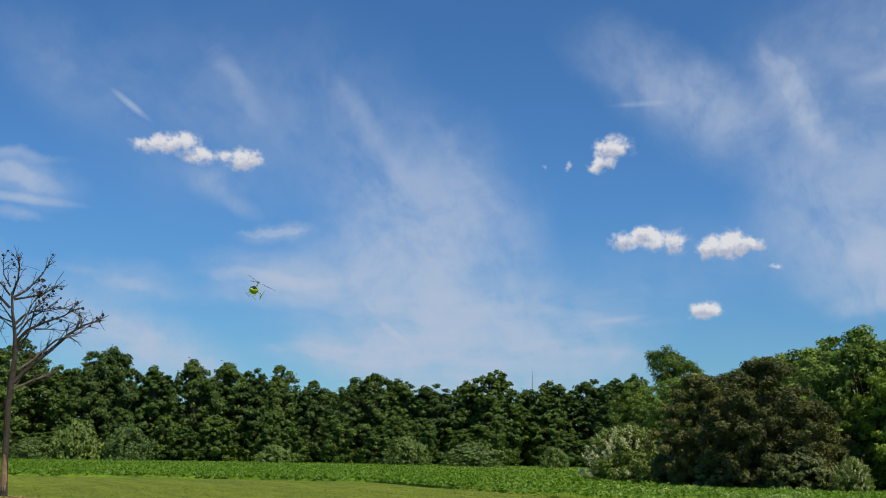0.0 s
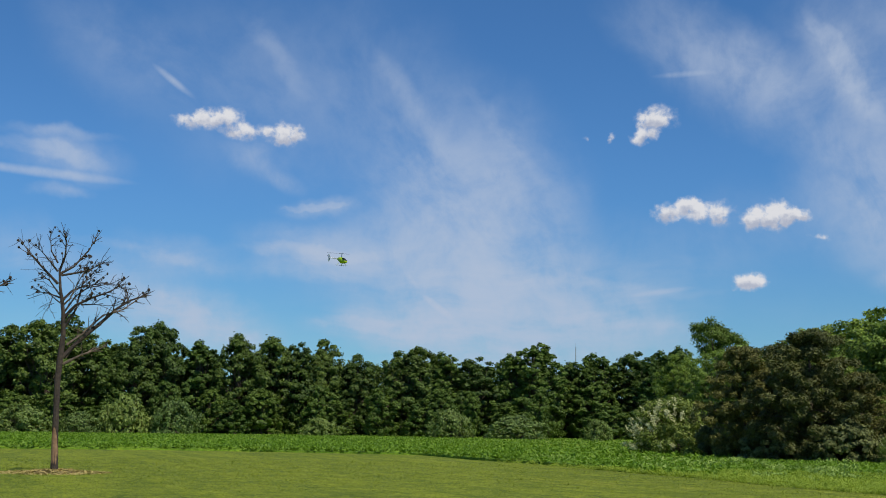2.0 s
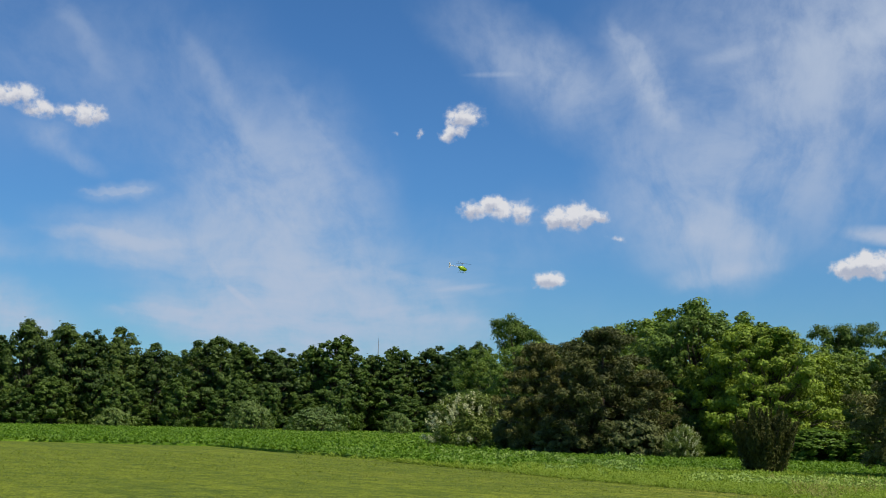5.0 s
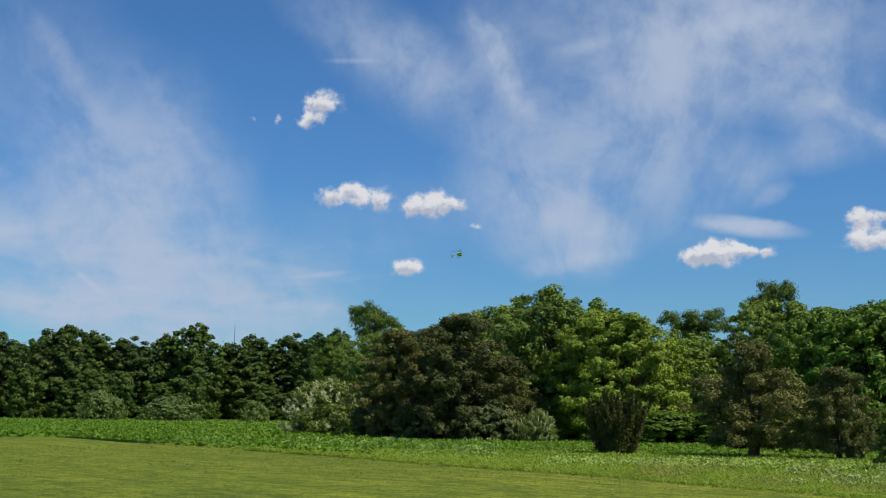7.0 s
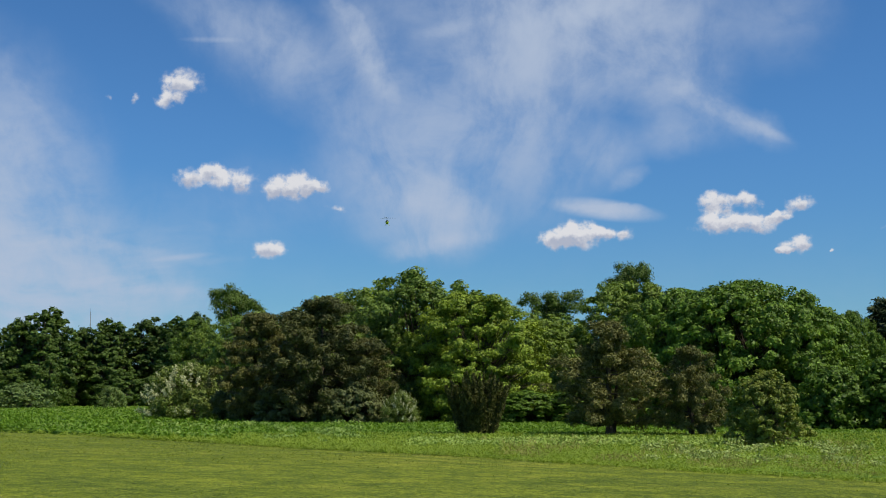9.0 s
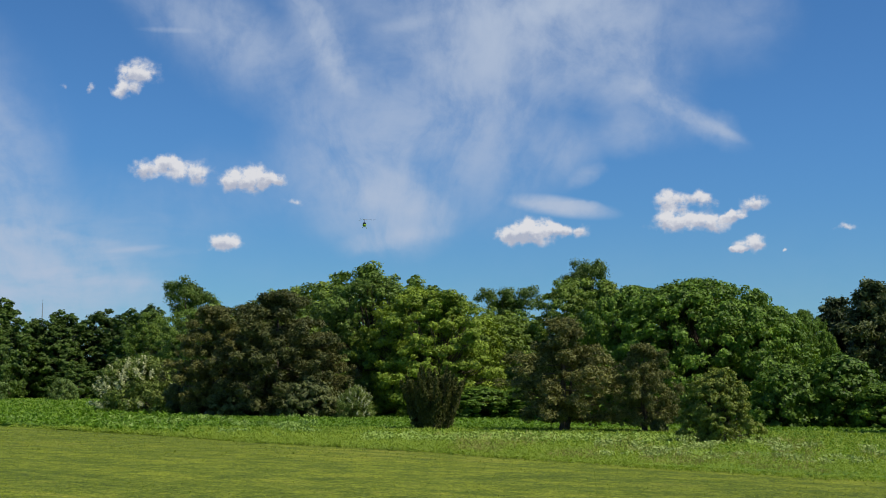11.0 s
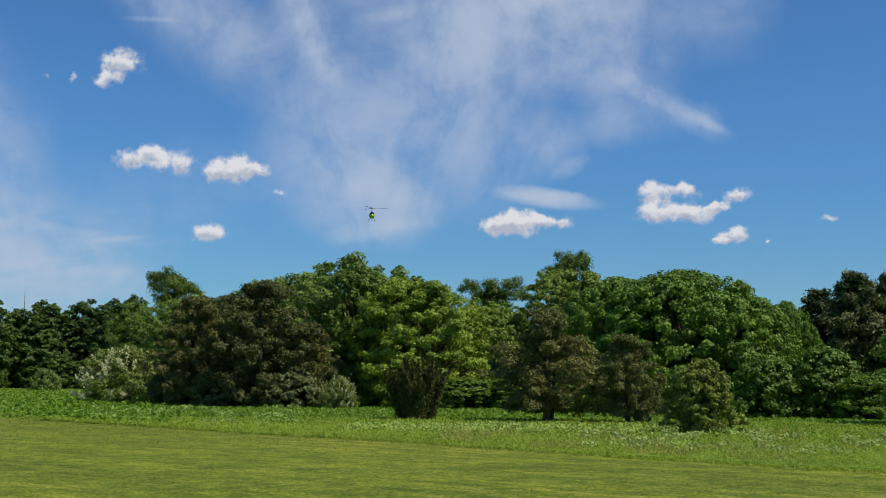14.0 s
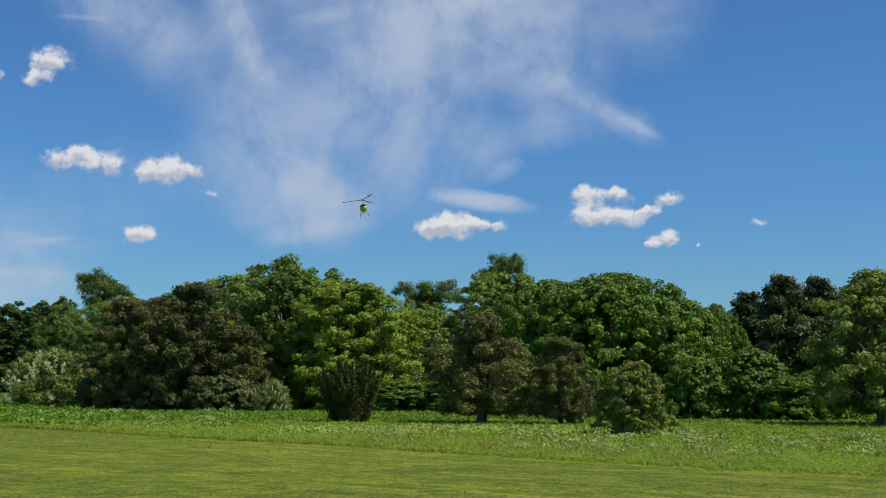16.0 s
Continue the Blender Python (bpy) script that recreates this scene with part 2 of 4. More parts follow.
def leaf_material(name, dark, light, sheen=0.45, through_leaf=0.18):
    def build(N):
        geo = N.add("ShaderNodeNewGeometry")
        ob = N.add("ShaderNodeObjectInfo")
        patch, _ = N.noise(N.add("ShaderNodeTexCoord").outputs["Object"], 0.35, 3.0, 0.6)
        f = N.math("ADD", N.math("MULTIPLY", geo.outputs["Random Per Island"], 0.6), N.math("MULTIPLY", N.math("SUBTRACT", patch, 0.3), 1.0), clamp=True)
        col = N.mix(f, dark, light)
        tint = N.mix(ob.outputs["Random"], (0.70, 0.77, 0.75), (1.2, 1.14, 0.98))
        col = N.mix(1.0, col, tint, "MULTIPLY")
        p = N.add("ShaderNodeBsdfPrincipled", {"Base Color": col, "Roughness": max(sheen, 0.55), "Specular IOR Level": 0.22})
        tr = N.add("ShaderNodeBsdfTranslucent", {"Color": N.mix(1.0, col, (1.3, 1.35, 0.6), "MULTIPLY")})
        mx = N.add("ShaderNodeMixShader", {0: through_leaf, 1: p.outputs[0], 2: tr.outputs[0]})
        N.add("ShaderNodeOutputMaterial", {0: mx.outputs[0]})
    return surface(name, build)


def plain_material(name, colour, other, rough=0.6, scale=8.0, metal=0.0, bump=0.0):
    def build(N):
        where = N.add("ShaderNodeTexCoord").outputs["Object"]
        a, _ = N.noise(where, scale, 5.0, 0.6)
        b, _ = N.noise(where, scale * 0.13, 3.0, 0.6)
        f = N.math("ADD", N.math("MULTIPLY", a, 0.6), N.math("MULTIPLY", b, 0.5), clamp=True)
        col = N.mix(N.ramp(f, 0.35, 0.75), colour, other)
        p = N.add("ShaderNodeBsdfPrincipled", {"Base Color": col, "Roughness": rough, "Metallic": metal})
        if bump:
            bp = N.add("ShaderNodeBump", {"Height": a, "Strength": bump, "Distance": 0.02})
            N.tree.links.new(bp.outputs[0], p.inputs["Normal"])
        N.add("ShaderNodeOutputMaterial", {0: p.outputs[0]})
    return surface(name, build)


def ground_material(name, green, pale, straw, streak_turn):
    def build(N):
        where = N.add("ShaderNodeTexCoord").outputs["Object"]
        rows = N.add("ShaderNodeMapping", {"Vector": where, "Rotation": (0, 0, radians(streak_turn)), "Scale": (3.6, 0.8, 1)}, vector_type="TEXTURE").outputs[0]
        band, _ = N.noise(rows, 1.5, 6.0, 0.68)
        big, _ = N.noise(where, 0.07, 4.0, 0.55)
        fine, _ = N.noise(where, 14.0, 4.0, 0.7)
        mid, _ = N.noise(where, 1.1, 5.0, 0.65)
        tuft, _ = N.noise(where, 3.0, 5.0, 0.78)
        col = N.mix(N.ramp(N.math("ADD", N.math("MULTIPLY", band, 0.34), N.math("ADD", N.math("MULTIPLY", mid, 0.30), N.math("MULTIPLY", tuft, 0.56))), 0.50, 0.70), green, pale)
        dry = N.math("MULTIPLY", N.ramp(N.math("ADD", N.math("ADD", N.math("MULTIPLY", band, 0.45), N.math("MULTIPLY", tuft, 0.2)), N.math("ADD", N.math("MULTIPLY", big, 0.35), N.ramp(N.add("ShaderNodeSeparateXYZ", {0: where}).outputs[0], -10.0, 16.0, -0.045, 0.055))), 0.54, 0.66), 0.6)
        col = N.mix(dry, col, straw)
        col = N.mix(1.0, col, N.mix(N.ramp(fine, 0.32, 0.68), (0.42, 0.46, 0.40), (1.5, 1.48, 1.5)), "MULTIPLY")
        dark, _ = N.noise(N.add("ShaderNodeMapping", {"Vector": where, "Scale": (0.7, 1.0, 1)}).outputs[0], 0.55, 6.0, 0.65)
        col = N.mix(1.0, col, N.mix(N.ramp(dark, 0.36, 0.62), (0.88, 0.91, 0.9), (1.07, 1.06, 1.0)), "MULTIPLY")
        lanes = N.add("ShaderNodeMapping", {"Vector": where, "Rotation": (0, 0, radians(streak_turn)), "Scale": (16.0, 1.7, 1)}, vector_type="TEXTURE").outputs[0]
        lane, _ = N.noise(lanes, 1.0, 4.0, 0.6)
        col = N.mix(1.0, col, N.mix(N.ramp(lane, 0.38, 0.62), (0.82, 0.87, 0.85), (1.14, 1.12, 1.02)), "MULTIPLY")
        p = N.add("ShaderNodeBsdfPrincipled", {"Base Color": col, "Roughness": 0.9, "Specular IOR Level": 0.15})
        bp = N.add("ShaderNodeBump", {"Height": fine, "Strength": 0.6, "Distance": 0.05})
        N.tree.links.new(bp.outputs[0], p.inputs["Normal"])
        N.add("ShaderNodeOutputMaterial", {0: p.outputs[0]})
    return surface(name, build)


LAWN = ground_material("mown_grass", (0.084, 0.120, 0.010), (0.208, 0.243, 0.023), (0.36, 0.31, 0.062), -70)
MEADOW = ground_material("meadow_turf", (0.085, 0.165, 0.013), (0.165, 0.255, 0.023), (0.30, 0.29, 0.06), -70)
BLADES = leaf_material("grass_blades", (0.10, 0.15, 0.014), (0.28, 0.33, 0.05), 0.6, 0.25)
STRAW_GRASS = leaf_material("straw_grass", (0.18, 0.27, 0.026), (0.34, 0.42, 0.06), 0.6, 0.35)
DRY_GRASS = leaf_material("dry_grass", (0.23, 0.21, 0.05), (0.44, 0.40, 0.12), 0.6, 0.2)
WEED = leaf_material("weed_leaves", (0.058, 0.13, 0.010), (0.175, 0.30, 0.030), 0.5, 0.28)
SILVER_WEED = leaf_material("silvery_weed_leaves", (0.22, 0.33, 0.05), (0.42, 0.52, 0.13), 0.5, 0.2)
SAGE = leaf_material("sage_leaves", (0.19, 0.265, 0.065), (0.38, 0.455, 0.16), 0.5, 0.15)
OAK = leaf_material("oak_leaves", (0.042, 0.082, 0.012), (0.285, 0.395, 0.062))
WOOD_LEAF = leaf_material("woodland_leaves", (0.027, 0.053, 0.012), (0.132, 0.20, 0.040))
MID_LEAF = leaf_material("mid_green_leaves", (0.030, 0.062, 0.011), (0.162, 0.245, 0.042))
LIME = leaf_material("fresh_leaves", (0.070, 0.128, 0.012), (0.35, 0.455, 0.052))
DARK_LEAF = leaf_material("deep_green_leaves", (0.020, 0.052, 0.006), (0.20, 0.335, 0.036))
SHRUB_LEAF = leaf_material("shrub_leaves", (0.066, 0.108, 0.016), (0.31, 0.385, 0.07))
OLIVE_LEAF = leaf_material("olive_leaves", (0.085, 0.12, 0.018), (0.36, 0.405, 0.07))
SILVER_LEAF = leaf_material("silver_leaves", (0.32, 0.35, 0.19), (0.64, 0.66, 0.44), 0.5, 0.2)
GREY_LEAF = leaf_material("grey_green_leaves", (0.055, 0.098, 0.024), (0.235, 0.315, 0.088), 0.5, 0.2)
SILVER_GREEN = leaf_material("silver_green_leaves", (0.05, 0.09, 0.018), (0.23, 0.30, 0.072), 0.5, 0.2)
PINE_NEEDLE = leaf_material("pine_needles", (0.026, 0.038, 0.010), (0.20, 0.203, 0.064), 0.6, 0.12)
SMALL_NEEDLE = leaf_material("brown_pine_needles", (0.042, 0.054, 0.014), (0.295, 0.288, 0.09), 0.6, 0.15)
FAR_NEEDLE = leaf_material("dark_pine_needles", (0.034, 0.054, 0.018), (0.18, 0.205, 0.075), 0.6, 0.12)
JUNIPER = leaf_material("juniper_sprays", (0.02, 0.032, 0.007), (0.125, 0.132, 0.03), 0.6, 0.1)
BARK = plain_material("bark", (0.05, 0.036, 0.024), (0.14, 0.105, 0.07), 0.9, 9.0, 0.0, 0.6)
PALE_BARK = plain_material("weathered_bark", (0.06, 0.045, 0.034), (0.2, 0.15, 0.11), 0.9, 5.0, 0.0, 0.5)
DEAD_BARK = plain_material("dead_bark", (0.014, 0.011, 0.009), (0.075, 0.055, 0.04), 0.9, 9.0, 0.0, 0.6)
BARE_WOOD = plain_material("bare_wood", (0.16, 0.085, 0.04), (0.36, 0.23, 0.13), 0.85, 7.0, 0.0, 0.5)
HUSK = plain_material("dry_seed_heads", (0.02, 0.016, 0.013), (0.06, 0.045, 0.035), 0.9, 20.0)
MULCH = plain_material("bark_mulch", (0.06, 0.04, 0.022), (0.24, 0.17, 0.09), 0.95, 6.0, 0.0, 0.8)
STRAW = plain_material("dry_straw", (0.26, 0.21, 0.06), (0.52, 0.42, 0.16), 0.9, 3.0)
STEEL = plain_material("galvanised_steel", (0.32, 0.33, 0.34), (0.45, 0.45, 0.46), 0.5, 2.0, 0.6)


# ---- mesh helpers ----
def fast_mesh(name, verts, faces, material):
    """verts (n, 3) and faces (m, k) arrays as one mesh."""
    me = bpy.data.meshes.new(name)
    k = faces.shape[1]
    me.vertices.add(len(verts)), me.loops.add(faces.size), me.polygons.add(len(faces))
    me.vertices.foreach_set("co", verts.astype(np.float32).ravel())
    me.loops.foreach_set("vertex_index", faces.astype(np.int32).ravel())
    me.polygons.foreach_set("loop_start", np.arange(0, faces.size, k, dtype=np.int32))
    me.update(calc_edges=True)
    me.materials.append(material)
    return me


def part(name, bm, material, parent, label=""):
    me = bpy.data.meshes.new(name)
    bm.to_mesh(me)
    bm.free()
    me.materials.append(material)
    ob = new(name, me)
    ob.parent = parent
    return tagged(ob, label) if label else ob


def unit(v):
    return v / np.maximum(np.linalg.norm(v, axis=1, keepdims=True), 1e-9)


def leaves(rng, centres, outward, length, width, spread=0.8, droop=0.0, corners=4):
    """One leaf at every centre, facing roughly outward: bent and four-cornered, or a single blade."""
    n = len(centres)
    nor = unit(outward + rng.normal(0, spread, (n, 3)))
    tan = unit(np.cross(nor, rng.normal(0, 1, (n, 3))) + np.array([0, 0, -droop]))
    side = np.cross(nor, tan)
    s = rng.uniform(0.65, 1.35, (n, 1))
    if corners == 3:
        v = np.stack([centres - tan * length * 0.5 * s - side * width * 0.5 * s, centres - tan * length * 0.5 * s + side * width * 0.5 * s, centres + tan * length * 0.6 * s], 1)
        return v.reshape(-1, 3), np.arange(3 * n).reshape(-1, 3)
    lift = nor * (width * 0.22) * s
    v = np.stack([centres - tan * length * 0.5 * s, centres + side * width * 0.5 * s + lift,
                  centres + tan * length * 0.5 * s, centres - side * width * 0.5 * s + lift], 1).reshape(-1, 3)
    a = np.arange(n) * 4
    f = np.concatenate([np.stack([a, a + 1, a + 2], 1), np.stack([a, a + 2, a + 3], 1)])
    return v, f


def clump_points(rng, clumps, n, flat=0.8, shell=0.5, feathery=False):
    c = np.array(clumps)
    w = c[:, 3] ** 2
    i = rng.choice(len(c), n, p=w / w.sum())
    d = unit(rng.normal(0, 1, (n, 3)))
    r = shell + (1 - shell) * rng.uniform(0, 1, (n, 1)) ** 0.6
    if feathery:
        g = np.clip(rng.normal(0, 0.55, (n, 3)), -1.1, 1.1)
        return c[i, :3] + g * c[i, 3:4] * np.array([1, 1, flat]), 1.1 * g
    ragged = 1 + 0.24 * rng.normal(0, 1, (n, 1)) * (rng.uniform(0, 1, (n, 1)) > 0.55)
    return c[i, :3] + d * r * ragged * c[i, 3:4] * np.array([1, 1, flat]), d


def tube(bm, pts, radii, sides=7):
    rings = []
    pts = [Vector(p) for p in pts]
    for k, p in enumerate(pts):
        way = (pts[min(k + 1, len(pts) - 1)] - pts[max(k - 1, 0)]).normalized()
        u = way.cross(Vector((0.31, 0.9, 0.2))).normalized()
        w = way.cross(u)
        rings.append([bm.verts.new(p + (u * math.cos(a) + w * math.sin(a)) * radii[k]) for a in (2 * math.pi * j / sides for j in range(sides))])
    for r0, r1 in zip(rings, rings[1:]):
        for j in range(sides):
            bm.faces.new((r0[j], r0[(j + 1) % sides], r1[(j + 1) % sides], r1[j]))
    bm.faces.new(rings[0][::-1]), bm.faces.new(rings[-1])


def limb(bm, rng, a, b, r0, r1, sag=0.12, steps=4, sides=6):
    a, b = np.array(a, float), np.array(b, float)
    ln = np.linalg.norm(b - a)
    pts, rad = [], []
    for k in range(steps + 1):
        f = k / steps
        p = a + (b - a) * f + rng.normal(0, 0.03 * ln, 3) * (0 < k < steps)
        p[2] -= sag * ln * math.sin(math.pi * f) * 0.6
        pts.append(p), rad.append(r0 + (r1 - r0) * f)
    tube(bm, pts, rad, sides)


def at(az, dist, z=0.0):
    return (dist * math.sin(radians(az)), dist * math.cos(radians(az)), z)


# ---- trees: a tapered trunk with limbs, and a crown of many leaves in clumps ----
def thing(name, label, category, group=""):
    return tagged(new(name), label, category, group)


def broadleaf(name, seed, height, width, n_clumps, n_leaves, leaf, material, low=0.12, label="", category="tree", group="", top_bias=0.0, clump=0.26, trunk_r=0.02, shell=0.3, foot=0.7, corners=4, feathery=True, lobed=0.55, full=2.4):
    """Crown from low*height to the top, built at the origin."""
    rng = np.random.default_rng(seed)
    root = thing(name, label, category, group)
    rx, zc = width / 2, height * 0.5
    cl = []
    for k in range(n_clumps):
        u = rng.uniform(0, 1) ** (1.0 - 0.4 * top_bias)
        girth = min(1.0, foot + 0.8 * u) * math.sqrt(max(0.0, 1 - u ** full))
        r = math.sqrt(rng.uniform(0.35, 1.0)) if k % 4 else rng.uniform(0.0, 0.5)
        a = rng.uniform(0, 2 * math.pi)
        cr = clump * rx * rng.uniform(0.6, 1.4)
        lobe = noise.noise((math.cos(a) * 1.4 + seed, math.sin(a) * 1.4, u * 2.8))
        q = girth * r * rx * (0.9 + lobed * lobe)
        cl.append((math.cos(a) * q, math.sin(a) * q, height * (low + (1 - low) * u * (1 + 0.3 * lobed * lobe)), cr))
    p, d = clump_points(rng, cl, n_leaves, 0.8, shell, feathery)
    # the crown fills its height and width
    up = height * (1 - low) / (np.percentile(p[:, 2], 99.93) - height * low)
    out = rx / np.percentile(np.linalg.norm(p[:, :2], axis=1), 97)
    p[:, 2] = height * low + (p[:, 2] - height * low) * up
    p[:, :2] *= out
    cl = [(x * out * 0.85, y * out * 0.85, (height * low + (z - height * low) * up) * 0.93, r) for x, y, z, r in cl]
    keep = p[:, 2] > 0.05
    p, d = p[keep], d[keep]
    bm = bmesh.new()
    tr = height * trunk_r
    tube(bm, [(0, 0, -0.15), (0.02 * rx, 0, height * 0.06), (0.04 * rx, 0.02 * rx, height * 0.3), (0.0, 0.04 * rx, height * 0.55), (-0.02 * rx, 0, height * 0.72)],
         [tr * 1.5, tr * 1.05, tr * 0.85, tr * 0.55, tr * 0.2], 8)
    for c in cl[::3]:
        z0 = min(max(c[2] * 0.55, height * 0.15), height * 0.7)
        limb(bm, rng, (0.02 * rx, 0.02 * rx, z0), c[:3], tr * 0.4, tr * 0.08)
    part("trunk", bm, BARK, root, "rough grey-brown trunk with limbs")
    out = d + 0.6 * unit(p - np.array([0, 0, zc])) + np.array([0, 0, 0.3 if feathery else 0.5])
    v, f = leaves(rng, p, out, leaf, leaf * (0.62 if corners == 4 else 0.85), 0.55, 0.0, corners)
    crown = new("crown", fast_mesh("crown", v, f, material))
    crown.parent = root
    return root


def pine(name, seed, height, width, tiers, n_leaves, material, label, low=0.2, group="", spray=0.30, trunk_r=0.022, bough=0.092):
    """Spreading flat-layered boughs on a straight stem."""
    rng = np.random.default_rng(seed)
    root = thing(name, label, "pine tree", group)
    bm = bmesh.new()
    tr = height * trunk_r
    tube(bm, [(0, 0, -0.15), (0, 0, height * 0.1), (0.03, 0.02, height * 0.5), (0, 0, height * 0.96)], [tr * 1.35, tr, tr * 0.7, tr * 0.12], 8)
    cl = []
    for k in range(tiers):
        f = k / (tiers - 1)
        z = height * (low + (0.96 - low) * f)
        reach = width / 2 * (0.74 + 0.3 * math.sin(math.pi * min(f * 1.2 + 0.1, 1))) * (1 - f ** 4.5 * 0.6)
        boughs = max(5, int(8 - 3 * f))
        for j in range(boughs):
            a = 2 * math.pi * (j + rng.uniform(-0.3, 0.3)) / boughs + k * 1.1
            rr = reach * rng.uniform(0.7, 1.08)
            tip = np.array([math.cos(a) * rr, math.sin(a) * rr, z + rr * rng.uniform(-0.02, 0.18)])
            z1 = max(z + rng.normal(0, 0.035 * height), height * low * 0.8)
            tip[2] += z1 - z
            limb(bm, rng, (0, 0, z1), tip, tr * 0.28 * (1.1 - f), tr * 0.05, 0.1, 4, 5)
            for s in (0.25, 0.36, 0.46, 0.56, 0.66, 0.77, 0.88, 1.0):
                q = np.array([0, 0, z1]) + (tip - np.array([0, 0, z1])) * s
                q += rng.normal(0, 0.085 * reach, 3) * np.array([1, 1, 0.7])
                cl.append((*q, width * bough * rng.uniform(0.45, 0.95)))
    cl.append((0, 0, height * 0.95, width * 0.06))
    part("trunk", bm, BARK, root, "dark straight trunk with boughs")
    p, d = clump_points(rng, cl, n_leaves, 0.7, 0.35)
    p[:, 2] *= height / np.percentile(p[:, 2], 99.9)
    p[:, :2] *= width / 2 / np.percentile(np.linalg.norm(p[:, :2], axis=1), 98)
    out = d + np.array([0, 0, 0.7])
    v, f = leaves(rng, p, out, spray * 1.1, spray * 0.42, 0.65, 0.0, 3)
    crown = new("crown", fast_mesh("crown", v, f, material))
    crown.parent = root
    return root


def set_at(ob, az, dist, turn=0.0, sx=1.0, sz=1.0):
    ob.matrix_basis = pose(*at(az, dist), 0, 0, turn) @ Matrix.Diagonal((sx, sx, sz, 1))
    return ob


def clone(src, label, az, dist, turn, sx, sz, group=""):
    ob = copy_thing(src, pose(*at(az, dist), 0, 0, turn) @ Matrix.Diagonal((sx, sx, sz, 1)))
    ob.matrix_basis = pose(*at(az, dist), 0, 0, turn) @ Matrix.Diagonal((sx, sx, sz, 1))
    return tagged(ob, label, "", group)


# ---- ground ----
EDGE = ((-60, 92), (-30, 88), (-18, 85), (-11, 84), (0.3, 78.5), (1.6, 73), (2.9, 67.7), (10, 51.5), (17, 41), (21, 37.8), (28.5, 32), (36, 28), (42.5, 26), (49, 25.3), (62, 25), (80, 26))


def edge(az):
    return float(np.interp(az, [e[0] for e in EDGE], [e[1] for e in EDGE]))


def build_ground():
    rad = [0.0] + list(np.geomspace(2.0, 4400.0, 46))
    segs = 120
    v, f = [(0, 0, 0)], []
    for r in rad[1:]:
        for k in range(segs):
            a = 2 * math.pi * k / segs
            h = 0.0 if r < 12 else 0.03 * noise.noise((r * math.sin(a) * 0.05, r * math.cos(a) * 0.05, 0.3))
            v.append((r * math.sin(a), r * math.cos(a), h))
    for k in range(segs):
        f.append((0, 1 + (k + 1) % segs, 1 + k))
    me = bpy.data.meshes.new("ground")
    for i in range(len(rad) - 2):
        for k in range(segs):
            a, b = 1 + i * segs + k, 1 + i * segs + (k + 1) % segs
            f.append((a, b, b + segs, a + segs))
    me.from_pydata(v, [], f)
    me.materials.append(LAWN)
    tagged(new("ground", me), "mown yellow-green lawn with faint straw-coloured mowing streaks", "lawn", kind="structure")

    # the unmown meadow begins at a step along the mowing line
    azs = np.arange(-60, 80.1, 0.5)
    steps = [0.0, 0.12, 0.5, 1.5, 4, 8, 14, 22, 35, 55, 80, 115, 160, 215]
    v, f = [], []
    for a in azs:
        e = edge(a) + 0.25 * noise.noise((a * 0.7, 0, 3.0))
        for k, s in enumerate(steps):
            d = e + s
            rise = (0.0, 0.07, 0.12, 0.16)[min(k, 3)] * (1.0 if a < 6 else max(0.0, 1 - (a - 6) / 10))
            x, y, _ = at(a, d)
            v.append((x, y, -0.05 if k == 0 else 0.045 + rise + 0.05 * noise.noise((x * 0.2, y * 0.2, 1.0))))
    n = len(steps)
    for i in range(len(azs) - 1):
        for k in range(n - 1):
            f.append((i * n + k, (i + 1) * n + k, (i + 1) * n + k + 1, i * n + k + 1))
    me = bpy.data.meshes.new("meadow")
    me.from_pydata(v, [], f)
    me.materials.append(MEADOW)
    tagged(new("meadow", me), "unmown bright green meadow running up to the trees", "meadow", kind="structure")


build_ground()


def scatter(rng, n, az0, az1, near, far, power=1.0):
    """Points on the plan between the two reaches, thinning with distance."""
    a = rng.uniform(az0, az1, n)
    lo = np.array([near(x) for x in a])
    d = lo * (far / lo) ** (rng.uniform(0, 1, n) ** power)
    return a, d


def plants(name, seed, a, d, tall, length, width, material, label, category, base=0.0, per=6, lean=0.5, spread=0.8, radius=0.35, up=0.0):
    """Upright tufts of leaves, joined."""
    rng = np.random.default_rng(seed)
    n = len(a)
    t = np.radians(a)
    root = np.stack([d * np.sin(t), d * np.cos(t), np.full(n, base)], 1)
    h = tall * rng.uniform(0.55, 1.3, n)
    root = np.repeat(root, per, 0)
    h = np.repeat(h, per)
    m = len(root)
    grow = np.clip(np.repeat(d, per) / 60.0, 0.42, 1.25)[:, None]
    h = h * np.clip(grow[:, 0] * 1.5, 0.6, 1.0)
    c = root + np.stack([rng.normal(0, tall * radius, m), rng.normal(0, tall * radius, m), h * rng.uniform(0.15, 1.0, m)], 1)
    v, f = leaves(rng, c, np.tile([0.0, -0.2, lean], (m, 1)), length * grow, width * grow, spread, -up, 3)
    return tagged(new(name, fast_mesh(name, v, f, material)), label, category, kind="stuff")


